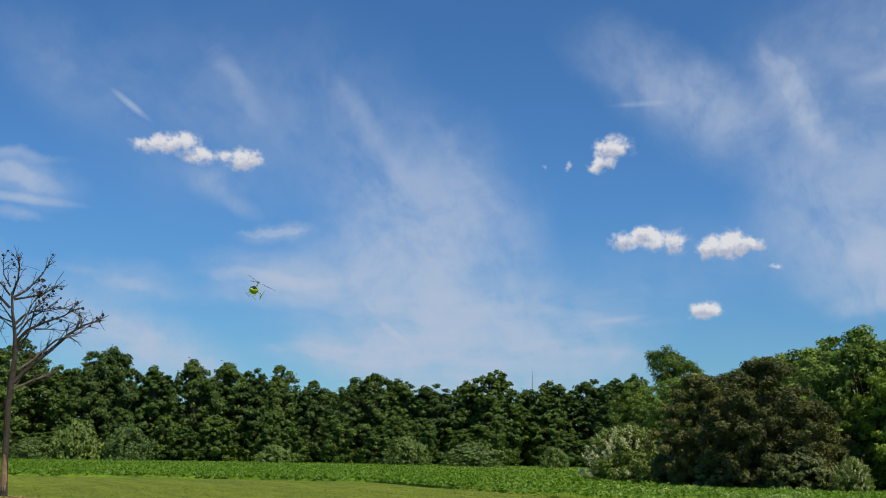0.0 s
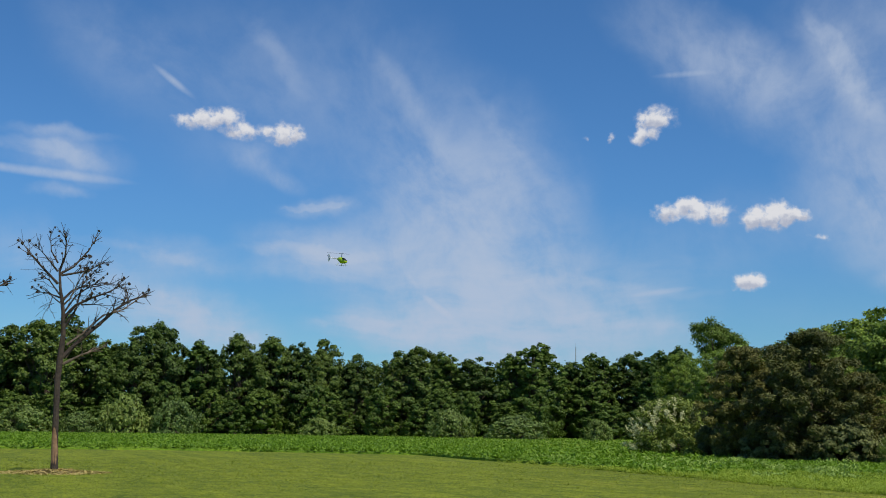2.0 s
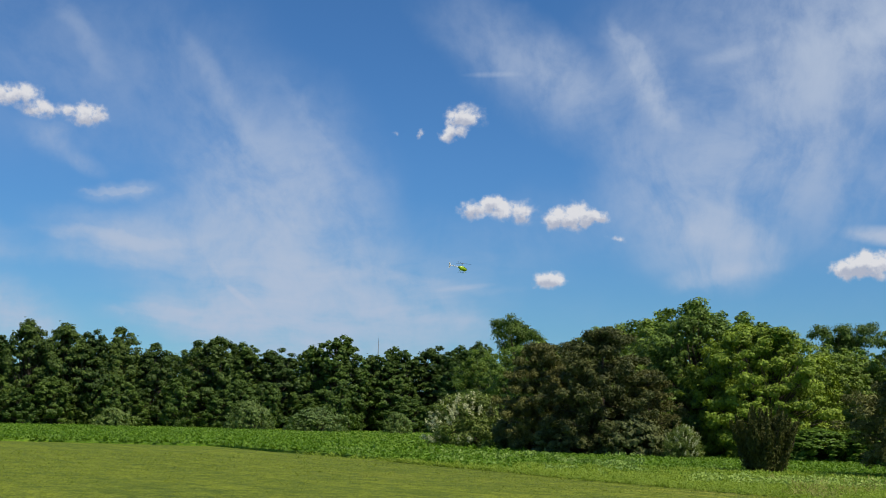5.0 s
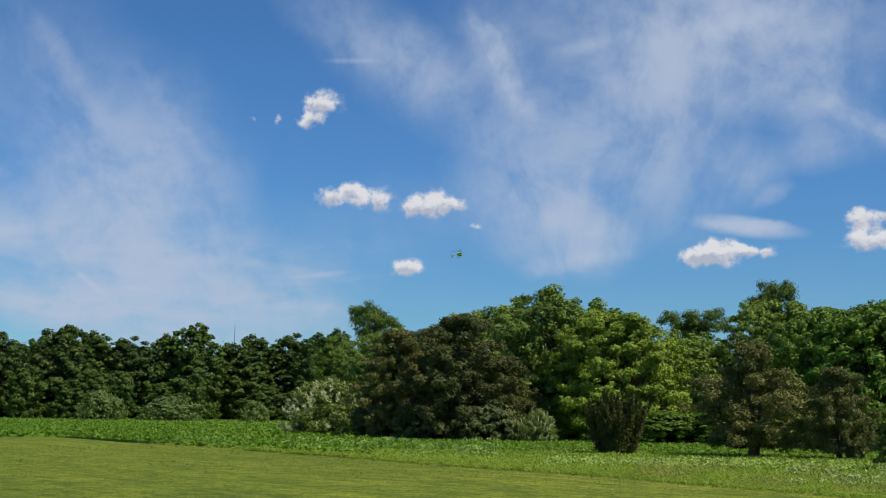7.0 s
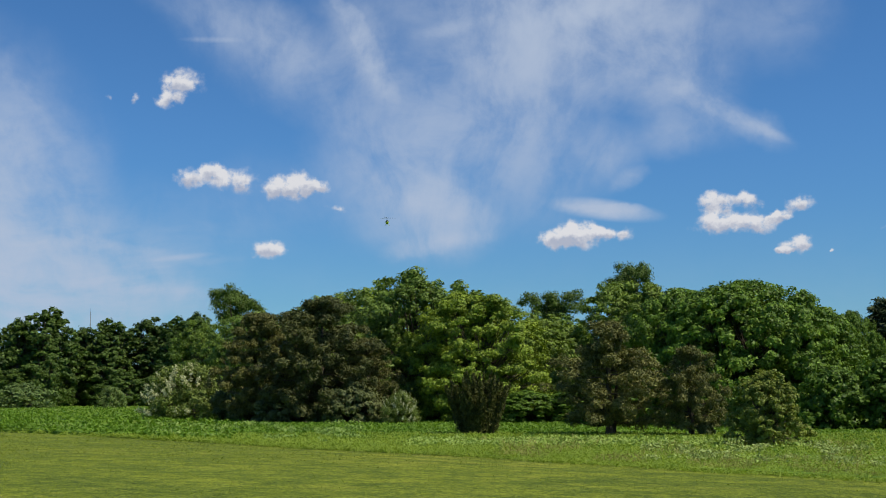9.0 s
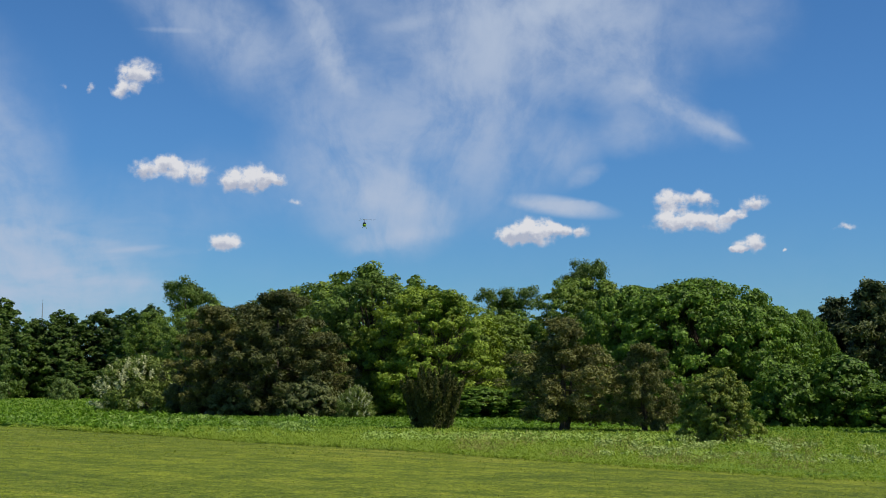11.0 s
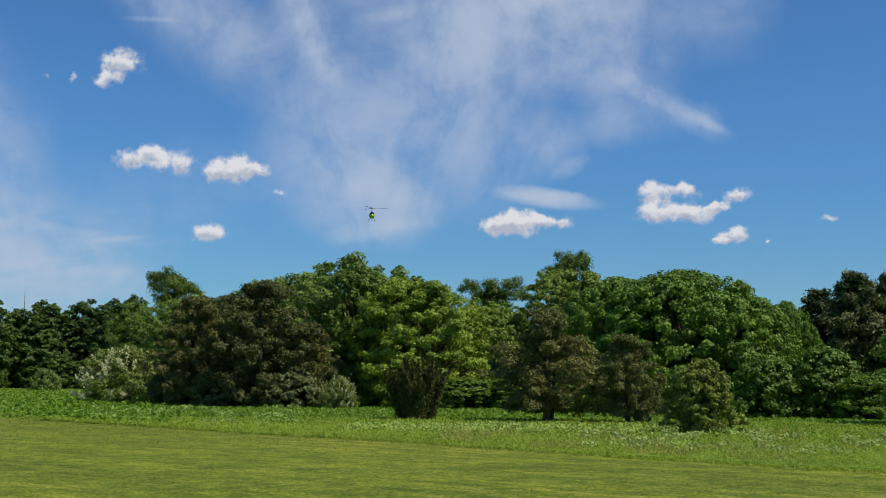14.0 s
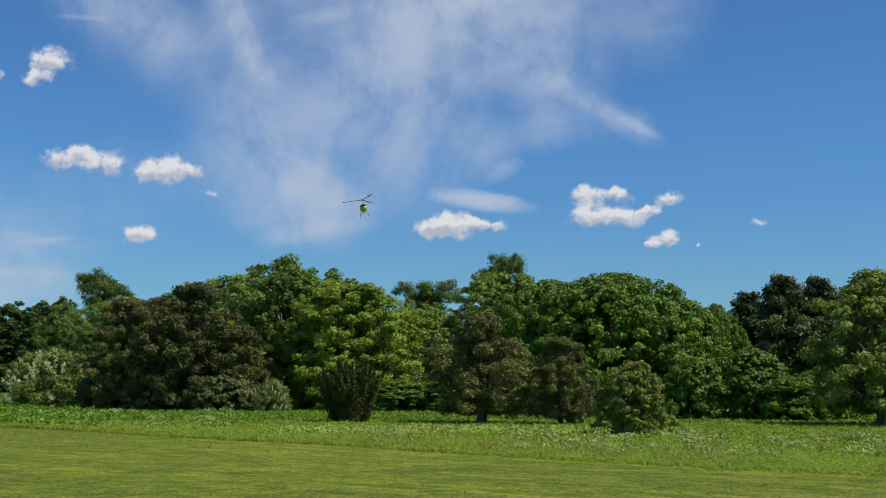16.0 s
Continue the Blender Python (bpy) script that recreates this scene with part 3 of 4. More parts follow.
def build_plants():
    rng = np.random.default_rng(5)
    a, d = scatter(rng, 21000, -24, 15, lambda x: edge(x) + 0.05, 225, 1.2)
    ok = rng.uniform(4, 15, len(a)) > a
    a, d = a[ok], d[ok]
    plants("meadow_weeds", 6, a, d, 0.2, 0.19, 0.11, WEED, "knee-high bright green broad-leaved weeds in the meadow", "weeds", 0.1)
    a, d = scatter(rng, 30000, 3, 56, lambda x: edge(x) + (8 if x > 20 else 1 + max(0.0, x - 8) * 0.6), 95, 0.9)
    ok = rng.uniform(3, 13, len(a)) < a
    a, d = a[ok], d[ok]
    plants("meadow_weeds", 7, a, d, 0.07, 0.17, 0.10, WEED, "low green weeds thick among the meadow grass", "weeds", 0.02, 6, 1.0, 0.7, 0.5)
    a, d = scatter(rng, 300, 22, 40, lambda x: 40, 46, 1.0)
    more = scatter(rng, 30, 34, 56, lambda x: 30, 40, 1.0)
    a, d = np.concatenate([a, more[0]]), np.concatenate([d, more[1]])
    plants("silver_weeds", 8, a, d, 0.17, 0.16, 0.10, SILVER_WEED, "pale silvery-leaved weeds in drifts before the pines", "weeds", 0.03, 30, 0.8, 0.7, 1.3)
    a, d = scatter(rng, 2200, 3, 20, lambda x: edge(x) + 3, 74, 1.0)
    keep = np.array([noise.noise((x * 0.5, y * 0.2, 2.0)) for x, y in zip(a, d)]) > 0.12
    plants("silver_weeds", 12, a[keep], d[keep], 0.16, 0.16, 0.09, SILVER_WEED, "pale flowering weeds scattered in the meadow", "weeds", 0.12, 4)
    a, d = scatter(rng, 48000, 4, 56, lambda x: edge(x) - 0.6, 54, 1.5)
    ok = d > np.array([edge(x) for x in a]) - 0.8 + rng.uniform(0, 1, len(a)) ** 2 * 4
    a, d = a[ok], d[ok]
    plants("rough_grass", 9, a, d, 0.10, 0.26, 0.045, STRAW_GRASS, "rough uncut grass along the mowing line", "grass", 0.02, 4, 0.9, 0.5, 0.4, 0.35)
    a, d = scatter(rng, 120000, -22, 54, lambda x: 17.5, 62, 0.9)
    ok = d < np.array([edge(x) for x in a])
    plants("lawn_grass", 10, a[ok], d[ok], 0.03, 0.13, 0.034, BLADES, "short mown grass blades on the lawn", "grass", 0.0, 1, 0.8, 0.35, 0.35, 0.4)
    a, d = scatter(rng, 5000, 24, 56, lambda x: edge(x) + 0.5, 44, 1.3)
    keep = np.array([noise.noise((x * 0.35, y * 0.12, 7.0)) for x, y in zip(a, d)]) > 0.0
    plants("dry_grass", 13, a[keep], d[keep], 0.2, 0.36, 0.03, DRY_GRASS, "dry tan grass stems standing in the meadow", "grass", 0.02, 3, 0.5, 0.5, 0.4, 1.0)
    a, d = scatter(rng, 60, 33, 56, lambda x: 30, 42, 1.0)
    plants("sage_clumps", 14, a, d, 0.24, 0.17, 0.08, SAGE, "low rounded grey-green sage clumps in the meadow", "weeds", 0.03, 110, 0.8, 0.7, 0.6)


build_plants()

# ---- far wood across the meadow ----
WOOD = "trees of the far wood"


def build_wood():
    kinds = [broadleaf("woodland_tree", 21, 17, 12, 400, 22000, 0.38, WOOD_LEAF, 0.02, "leafy green woodland tree at the meadow's far edge", group=WOOD, clump=0.105, corners=3, lobed=0.62, feathery=False, shell=0.4),
             broadleaf("woodland_tree", 22, 17, 10, 380, 21000, 0.38, WOOD_LEAF, 0.03, "dense dark green woodland tree at the meadow's far edge", group=WOOD, clump=0.11, corners=3, lobed=0.65, full=3.2, feathery=False, shell=0.4),
             broadleaf("woodland_tree", 23, 17, 11, 300, 17000, 0.38, WOOD_LEAF, 0.02, "airy woodland tree with gaps in its crown", group=WOOD, clump=0.115, corners=3, lobed=0.7, top_bias=0.6, feathery=False, shell=0.4),
             broadleaf("woodland_tree", 24, 17, 10, 380, 21000, 0.38, MID_LEAF, 0.03, "rounded mid-green woodland tree beyond the meadow", group=WOOD, clump=0.11, corners=3, foot=0.85, lobed=0.7, feathery=False, shell=0.4)]
    low = broadleaf("young_tree", 25, 9, 7, 220, 11000, 0.33, MID_LEAF, 0.01, "young green tree in front of the wood", group=WOOD, clump=0.125, corners=3, foot=0.9, lobed=0.8, feathery=False, shell=0.4)
    back = broadleaf("woodland_tree", 26, 15, 11, 120, 6000, 0.62, WOOD_LEAF, 0.02, "woodland tree standing back among the others", group=WOOD, clump=0.17, corners=3, foot=0.9)
    rng = random.Random(3)
    front = ((-19.6, 16.8, 13), (-18.2, 18.3, 12), (-16.8, 19.0, 12), (-15.4, 20.8, 13), (-13.9, 16.2, 9), (-12.8, 18.9, 10), (-11.6, 20.0, 10.5),
             (-9.9, 16.6, 10), (-8.1, 17.8, 10), (-6.6, 17.5, 11.5), (-5.4, 16.7, 9), (-4.3, 17.7, 10))
    more = ((-2.7, 15.0, 9), (-0.8, 14.9, 8.5), (0.1, 16.4, 11.5), (1.4, 15.4, 10), (2.9, 14.6, 10), (4.6, 15.2, 9), (5.9, 17.1, 11),
            (7.3, 14.1, 8.5), (8.5, 15.6, 10), (10.3, 16.2, 11.5), (11.6, 15.7, 9), (12.4, 17.1, 9))
    used = set()
    for i, (az, h, w) in enumerate(front + more + ((-23, 18, 13), (-26, 17, 13), (-21.3, 17, 11))):
        k = rng.choice((0, 0, 1, 2, 3, 3))
        k = (0, 2)[i % 2] if az < -14 else k
        src, base_w = kinds[k], (12, 10, 11, 10)[k]
        dist = 225 + rng.uniform(-6, 6)
        if k not in used:
            used.add(k)
            set_at(src, az, dist, rng.uniform(0, 360), w * 1.15 / base_w, h / 17)
        else:
            clone(src, src["label"], az, dist, rng.uniform(0, 360), w * 1.15 / base_w, h / 17)
    # the rank behind closes the gaps
    for i, az in enumerate(np.arange(-25, 16, 1.55)):
        h = rng.uniform(13.0, 14.6) + (1.5 if az < -9 else 0)
        if i == 0:
            set_at(back, az, 240, 0, 1.3, h / 15)
        else:
            clone(back, back["label"], az + rng.uniform(-0.3, 0.3), 240, rng.uniform(0, 360), 1.3, h / 15)
    # low trees in front
    for i, az in enumerate(np.arange(-24, 13, 1.6)):
        h = rng.uniform(4.5, 9.0) * (0.8 if az < -12 else 1.0)
        if i == 0:
            set_at(low, az, 214, 0, 1.0, h / 9)
        else:
            clone(low, low["label"], az + rng.uniform(-0.6, 0.6), 214 + rng.uniform(-3, 3), rng.uniform(0, 360), rng.uniform(0.8, 1.2), h / 9)


build_wood()


def shrub(name, seed, height, width, n_leaves, leaf, material, label, group="", corners=4, clumps=230, clump=0.12):
    return broadleaf(name, seed, height, width, clumps, n_leaves, leaf, material, 0.0, label, "shrub", group, clump=clump, trunk_r=0.02, foot=0.95, corners=corners, lobed=0.3, feathery=False, shell=0.4)


def build_shrubs():
    far = shrub("far_shrub", 31, 4.5, 9, 4500, 0.34, GREY_LEAF, "rounded grey-green shrub at the foot of the wood", "shrubs under the wood", 3)
    places = ((4.9, 190, 3.9, 10.5), (1.8, 200, 4.9, 8), (8.6, 190, 3.4, 4.8), (-10.9, 205, 5.7, 9), (-13.1, 207, 6.5, 9), (-17.5, 205, 4.6, 11), (-15.0, 205, 3.6, 7),
              (-4.3, 207, 3.2, 7), (-19.8, 205, 5.0, 9))
    for i, (az, dist, h, w) in enumerate(places):
        if i == 0:
            set_at(far, az, dist, 40, w / 9, h / 4.5)
        else:
            clone(far, far["label"], az, dist, 67 * i, w / 9, h / 4.5)


build_shrubs()

# ---- the nearer trees ----
def build_grove():
    g = "trees of the near grove"
    oak = broadleaf("oak_tree", 41, 10.75, 12.0, 620, 56000, 0.18, OAK, 0.03, "tall spreading green tree above the pines", group=g, clump=0.075, corners=3, feathery=False, shell=0.45, lobed=0.6)
    set_at(oak, 22.4, 88)
    lime = broadleaf("lime_tree", 42, 8.25, 8.6, 480, 56000, 0.14, LIME, 0.03, "yellow-green leafy tree behind the juniper", group=g, clump=0.078, foot=0.8, corners=3, feathery=False, shell=0.45, lobed=0.45)
    set_at(lime, 25.7, 80, 0, 1.08, 1.0)
    clone(lime, "yellow-green leafy tree beside the tall oak", 24.6, 83, 120, 0.95, 1.05)
    clone(oak, "green tree behind the brown pines", 19.1, 105, 75, 0.82, 0.98)
    clone(oak, "green tree at the grove's end", 12.7, 150, 300, 0.85, 1.0)
    clone(oak, "green tree under the open-crowned one", 14.3, 135, 130, 0.75, 0.98)
    fill = broadleaf("grove_tree", 48, 10, 9, 240, 20000, 0.24, OAK, 0.02, "green tree deep in the grove", group=g, clump=0.11, foot=0.9, corners=3, feathery=False, shell=0.45)
    set_at(fill, 16.9, 112, 10, 1.0, 0.97)
    for az, dist, w, h in ((15.3, 125, 1.0, 1.05), (29.5, 100, 0.9, 0.83), (20.8, 102, 1.15, 1.12), (24.4, 98, 1.2, 1.08), (27.0, 98, 0.95, 0.88), (27.9, 91, 0.85, 0.73), (29.0, 97, 0.9, 0.80), (30.2, 96, 0.8, 0.76), (17.9, 96, 0.9, 0.9),
                           (35.0, 84, 0.9, 0.85), (38.5, 86, 0.9, 0.82), (41.5, 97, 0.9, 0.68), (45.0, 99, 0.9, 0.66), (48.5, 97, 0.9, 0.7), (52, 88, 0.9, 0.75)):
        clone(fill, fill["label"], az, dist, az * 41, w, h)
    slim = broadleaf("slender_tree", 43, 14.2, 7.2, 60, 14000, 0.18, MID_LEAF, 0.71, "tall tree with an open flat crown above the grove", group=g, clump=0.17, foot=0.6, corners=3, lobed=0.9, top_bias=0.4, full=6.0)
    set_at(slim, 14.05, 140, 0, 0.88, 1.0)
    clone(slim, "tall open-crowned tree standing over the grove", 28.9, 115, 90, 0.78, 0.82)
    clone(slim, "tall open-crowned tree beside the domed tree", 32.5, 95, 200, 0.58, 0.85)
    mid = broadleaf("ash_tree", 44, 9.6, 8.5, 420, 44000, 0.16, OAK, 0.03, "green tree behind the small pine", group=g, clump=0.08, corners=3, feathery=False, shell=0.45)
    set_at(mid, 32.1, 86, 0, 0.85, 1.0)
    clone(mid, "green tree between pines and domed tree", 33.6, 80, 70, 0.95, 0.93)
    dome = broadleaf("domed_tree", 45, 8.0, 12.4, 1150, 90000, 0.16, DARK_LEAF, 0.0, "broad domed tree with thick shining deep green leaves", group=g, clump=0.052, foot=0.95, corners=3, feathery=False, shell=0.55, lobed=0.1, full=3.4)
    set_at(dome, 37.8, 70)
    clone(dome, "deep green tree filling in behind the shrub", 40.3, 71, 140, 0.56, 0.84)
    clone(dome, "deep green tree filling in behind the pines", 34.9, 71.5, 250, 0.66, 0.97)
    clone(dome, "dark green tree beside the tall pines", 42.3, 78, 30, 0.36, 0.84)
    edge_tree = broadleaf("edge_tree", 46, 6.6, 6.2, 340, 40000, 0.12, SHRUB_LEAF, 0.10, "olive-green tree with a pale trunk at the meadow", group=g, trunk_r=0.025, clump=0.09, corners=3, feathery=False, shell=0.4)
    next(o for o in edge_tree.children if o.name.startswith("trunk")).data.materials[0] = PALE_BARK
    set_at(edge_tree, 49.3, 54)
    clone(edge_tree, "olive-green tree at the meadow", 53.0, 56, 100, 1.1, 1.1)
    bush = shrub("grove_bush", 47, 3.6, 4.4, 12000, 0.17, DARK_LEAF, "fresh green bush at the foot of the grove", "bushes of the grove", 3)
    set_at(bush, 43.8, 63)
    n = 0
    for az, dist, h, w in ((41.3, 62, 3.0, 3.8), (45.6, 61, 2.2, 3.5), (40.6, 68, 4.2, 4.6), (46.9, 63, 2.6, 3.4), (33.0, 68, 2.2, 4.5), (30.0, 76, 2.2, 5),
                           (27.6, 76, 2.0, 5), (51.5, 62, 3.2, 4.4), (36.5, 66, 2.0, 4.2)):
        n += 1
        clone(bush, bush["label"], az, dist, 53 * n, w / 4.4, h / 3.6)
    # dark pines at the back
    fp = pine("tall_pine", 51, 8.8, 5.2, 14, 18000, FAR_NEEDLE, "tall dark pine with layered boughs in the grove", 0.25, "tall dark pines", 0.3, 0.022, 0.12)
    set_at(fp, 45.4, 82)
    for az, dist, h, w in ((43.7, 86, 8.0, 4.6), (44.5, 88, 7.2, 5.4), (46.1, 88, 7.7, 5.4), (47.8, 86, 7.7, 5.4), (49.8, 86, 7.8, 5.4), (46.9, 84, 8.8, 4.6), (41.7, 88, 7.0, 4.2), (48.6, 80, 8.4, 5), (50.8, 82, 8.6, 5)):
        clone(fp, fp["label"], az, dist, az * 77, w / 5.2, h / 8.8)
    # brownish pines before the grove
    bp = pine("brown_pine", 52, 8.0, 8.2, 11, 50000, PINE_NEEDLE, "broad olive-brown pine with layered boughs to the ground", 0.06, "brown pines", 0.21, 0.022, 0.066)
    set_at(bp, 18.1, 79)
    clone(bp, "broad olive-brown pine with layered boughs to the ground", 15.3, 84, 130, 0.84, 0.92)
    clone(bp, "olive-brown pine deep in the cluster", 16.8, 86, 300, 0.8, 0.94)
    clone(bp, "low olive-brown pine at the cluster's edge", 20.2, 79.5, 220, 0.56, 0.68)
    sp = pine("small_pine", 53, 4.8, 5.0, 9, 36000, SMALL_NEEDLE, "small olive-brown pine on a short dark forked stem", 0.15, "small pines", 0.13, 0.03, 0.075)
    bm = bmesh.new()
    tube(bm, [(0.14, 0, -0.1), (0.3, 0.05, 0.5), (0.42, 0.1, 1.6), (0.5, 0.1, 2.6)], [0.13, 0.1, 0.08, 0.03], 8)
    part("trunk", bm, BARK, sp, "second dark stem")
    set_at(sp, 31.45, 52)
    clone(sp, "slim olive-brown pine in the meadow", 35.2, 51, 75, 0.62, 0.76)


build_grove()


def build_shrub_row():
    white = shrub("silver_shrub", 61, 4.1, 7.2, 20000, 0.17, SILVER_GREEN, "green shrub with silvery white tips at the pines' edge", "silver shrubs")
    rng = np.random.default_rng(64)
    # pale young shoots stand in plumes on the sunny side
    n, per = 50, 44
    t = unit(rng.normal(0, 1, (n, 3)) + np.array([-1.0, -0.5, 1.1]))
    t[:, 2] = np.abs(t[:, 2])
    foot = t * np.array([3.3, 3.3, 3.55]) * rng.uniform(0.82, 1.0, (n, 1)) + np.array([0, 0, 0.15])
    way = unit(t + rng.normal(0, 0.25, (n, 3)) + np.array([-0.15, 0, 0.7])) * rng.uniform(0.45, 1.0, (n, 1))
    i = np.repeat(np.arange(n), per)
    p = foot[i] + way[i] * rng.uniform(0, 1, (n * per, 1)) + rng.normal(0, 0.07, (n * per, 3))
    v, f = leaves(rng, p, t[i] + np.array([0, -0.3, 0.4]), 0.17, 0.09, 0.6)
    tips = new("silvery_crown", fast_mesh("silvery_crown", v, f, SILVER_LEAF))
    tips.parent = white
    set_at(white, 12.0, 91)
    clone(white, "small silver-tipped shrub beside the pines", 21.75, 75, 85, 0.36, 0.50)
    clone(white, "slim silver-flecked shrub against the pines", 14.5, 86, 40, 0.30, 0.72)
    green = shrub("meadow_shrub", 62, 2.5, 2.6, 26000, 0.085, OLIVE_LEAF, "dense olive-green shrub standing in the meadow", clumps=520, clump=0.085)
    set_at(green, 38.45, 41.3)
    under = shrub("dark_bush", 63, 2.6, 4.4, 13000, 0.16, FAR_NEEDLE, "dark green bush in the pines' shade", "bushes under the pines", 3)
    set_at(under, 19.6, 77)
    clone(under, under["label"], 14.6, 88, 80, 1.1, 1.3)
    clone(under, under["label"], 16.6, 80, 170, 1.0, 0.8)
    clone(under, "low dark bush at the slim pine's foot", 35.85, 50.6, 20, 0.17, 0.25)


build_shrub_row()


def build_juniper():
    rng = np.random.default_rng(71)
    root = thing("juniper", "dark spiky juniper bush flaring up from a narrow foot", "juniper")
    bm = bmesh.new()
    P, D = [], []
    for k in range(105):
        a = rng.uniform(0, 2 * math.pi)
        flare = rng.uniform(0.0, 1.0) ** 0.5
        ln = 2.75 * (1 - 0.16 * flare ** 2) * rng.uniform(0.72, 1.05)
        tilt = flare * 0.44 + rng.normal(0, 0.05)
        tip = np.array([math.cos(a) * math.sin(tilt) * ln, math.sin(a) * math.sin(tilt) * ln, math.cos(tilt) * ln])
        base = np.array([math.cos(a) * 0.65 * flare, math.sin(a) * 0.65 * flare, 0.02])
        tip += base * 0.9
        if k % 3 == 0:
            limb(bm, rng, base, base + (tip - base) * 0.85, 0.035, 0.01, 0.02, 3, 5)
        n = 330
        f = rng.uniform(0.06, 1.0, (n, 1)) ** 0.8
        off = unit(rng.normal(0, 1, (n, 3)))
        P.append(base + (tip - base) * f + off * (0.26 * (1 - f) ** 0.7 + 0.03) * rng.uniform(0.5, 1, (n, 1)))
        D.append(off * 0.5 + unit(np.tile(tip, (n, 1))) * 0.2)
    part("trunk", bm, BARK, root, "brown stems at the foot")
    v, f = leaves(rng, np.concatenate(P), np.concatenate(D), 0.15, 0.05, 0.6, -1.2)
    crown = new("crown", fast_mesh("crown", v, f, JUNIPER))
    crown.parent = root
    set_at(root, 25.37, 53)


build_juniper()


# ---- the dead young tree on the lawn ----
def build_dead_tree():
    rng = np.random.default_rng(81)
    root = thing("dead_tree", "leafless dead young tree with dry seed heads in a mulch ring", "tree", "dead trees on the lawn")
    bm = bmesh.new()
    tube(bm, [(0, 0, -0.1), (0.0, 0, 0.06), (0.01, 0, 0.5), (0.03, 0, 1.5), (0.1, 0, 3.3), (0.19, 0.02, 4.05), (0.30, 0.03, 4.95), (0.30, 0, 5.8), (0.19, -0.03, 6.7), (0.16, 0, 7.4)],
         [0.20, 0.155, 0.135, 0.12, 0.115, 0.125, 0.10, 0.075, 0.055, 0.04], 10)
    part("trunk", bm, DEAD_BARK, root, "split grey-brown trunk, pale where the bark has gone")
    bm = bmesh.new()
    cols = []
    for k in range(9):
        z = 0.12 + 1.5 * k / 8
        half = 1.25 * math.sin(math.pi * (0.12 + 0.80 * k / 8)) + 0.1 * math.sin(k * 2.3)
        r = 0.137 - 0.013 * z + 0.004
        cols.append([bm.verts.new((0.02 * z + r * math.sin(-0.35 + half * j / 4), -r * math.cos(-0.35 + half * j / 4), z)) for j in range(-4, 5)])
    for c0, c1 in zip(cols, cols[1:]):
        for j in range(8):
            bm.faces.new((c0[j], c0[j + 1], c1[j + 1], c1[j]))
    part("bare_wood", bm, BARE_WOOD, root, "tan wood where the bark has fallen")
    heads = []

    def branch(pts, r0, depth, name="branch", bark=None):
        b = bmesh.new()
        r0 *= 1.25
        q = [np.array((x, depth * k / (len(pts) - 1) + rng.normal(0, 0.04), z)) for k, (x, z) in enumerate(pts)]
        tube(b, q, [r0 * (1 - 0.8 * k / (len(q) - 1)) for k in range(len(q))], 6)
        # twigs
        for k in range(1, len(q)):
            for _ in range(6 if k > 1 else 3):
                s = q[k - 1] + (q[k] - q[k - 1]) * rng.uniform(0.2, 1)
                way = (q[k] - q[k - 1])
                way = way / np.linalg.norm(way) + rng.normal(0, 0.55, 3) + np.array([0.1, 0, 0.25])
                e = s + way / np.linalg.norm(way) * rng.uniform(0.25, 0.75)
                limb(b, rng, s, e, r0 * 0.3, 0.008, -0.05, 3, 4)
                e2 = s + (e - s) * 0.6 + rng.normal(0, 0.2, 3)
                limb(b, rng, s + (e - s) * 0.5, e2, r0 * 0.12, 0.005, 0, 2, 4)
                if rng.uniform() < 0.26:
                    heads.append(e)
        heads.append(q[-1])
        part(name, b, bark or DEAD_BARK, root)

    branch(((0.28, 4.15), (0.82, 4.73), (1.6, 5.4), (2.3, 6.05), (2.78, 6.37), (3.37, 6.58)), 0.07, 0.5)
    branch(((0.3, 3.9), (0.96, 4.25), (1.87, 4.58)), 0.045, -0.4, bark=PALE_BARK)
    branch(((0.42, 4.6), (0.95, 5.0), (1.75, 5.75), (2.5, 6.0), (3.0, 6.35)), 0.04, 0.3, bark=PALE_BARK)
    branch(((0.3, 5.75), (0.75, 6.4), (1.2, 6.75), (2.1, 6.95), (2.6, 6.7)), 0.03, 0.2)
    branch(((0.25, 6.0), (0.55, 6.3), (0.95, 7.1), (1.15, 7.3)), 0.03, -0.3, bark=PALE_BARK)
    branch(((0.33, 5.6), (0.73, 6.05), (1.32, 6.33), (2.05, 6.6), (2.32, 6.82)), 0.05, -0.6)
    branch(((0.27, 6.23), (0.6, 6.6), (1.05, 6.83), (1.87, 7.0)), 0.042, 0.7)
    branch(((0.18, 7.2), (0.68, 7.5), (1.23, 8.14), (1.41, 8.46)), 0.04, 0.3)
    branch(((0.16, 7.3), (0.37, 7.87), (0.41, 8.42), (0.37, 8.56)), 0.04, -0.3)
    branch(((0.1, 7.6), (-0.14, 8.05), (-0.18, 8.78)), 0.032, 0.3)
    branch(((0.1, 7.28), (-0.32, 7.78), (-0.68, 8.15)), 0.032, -0.5)
    branch(((0.1, 6.83), (-0.41, 7.37), (-0.87, 7.87), (-1.18, 8.33)), 0.045, 0.4)
    branch(((0.18, 6.42), (-0.23, 6.96), (-0.46, 7.0)), 0.028, -0.4)
    branch(((0.16, 6.33), (-0.23, 6.5), (-0.64, 6.55)), 0.028, 0.5)
    branch(((0.18, 6.14), (-0.09, 6.32), (-0.27, 5.78)), 0.026, -0.3)
    branch(((0.23, 7.14), (0.95, 7.28), (1.37, 7.42), (1.76, 7.64)), 0.035, -0.6)
    branch(((0.96, 6.1), (1.4, 6.1), (2.14, 6.05)), 0.026, -0.5)
    branch(((0.3, 5.2), (0.75, 5.9), (1.0, 6.9), (1.3, 7.25)), 0.04, 0.5)
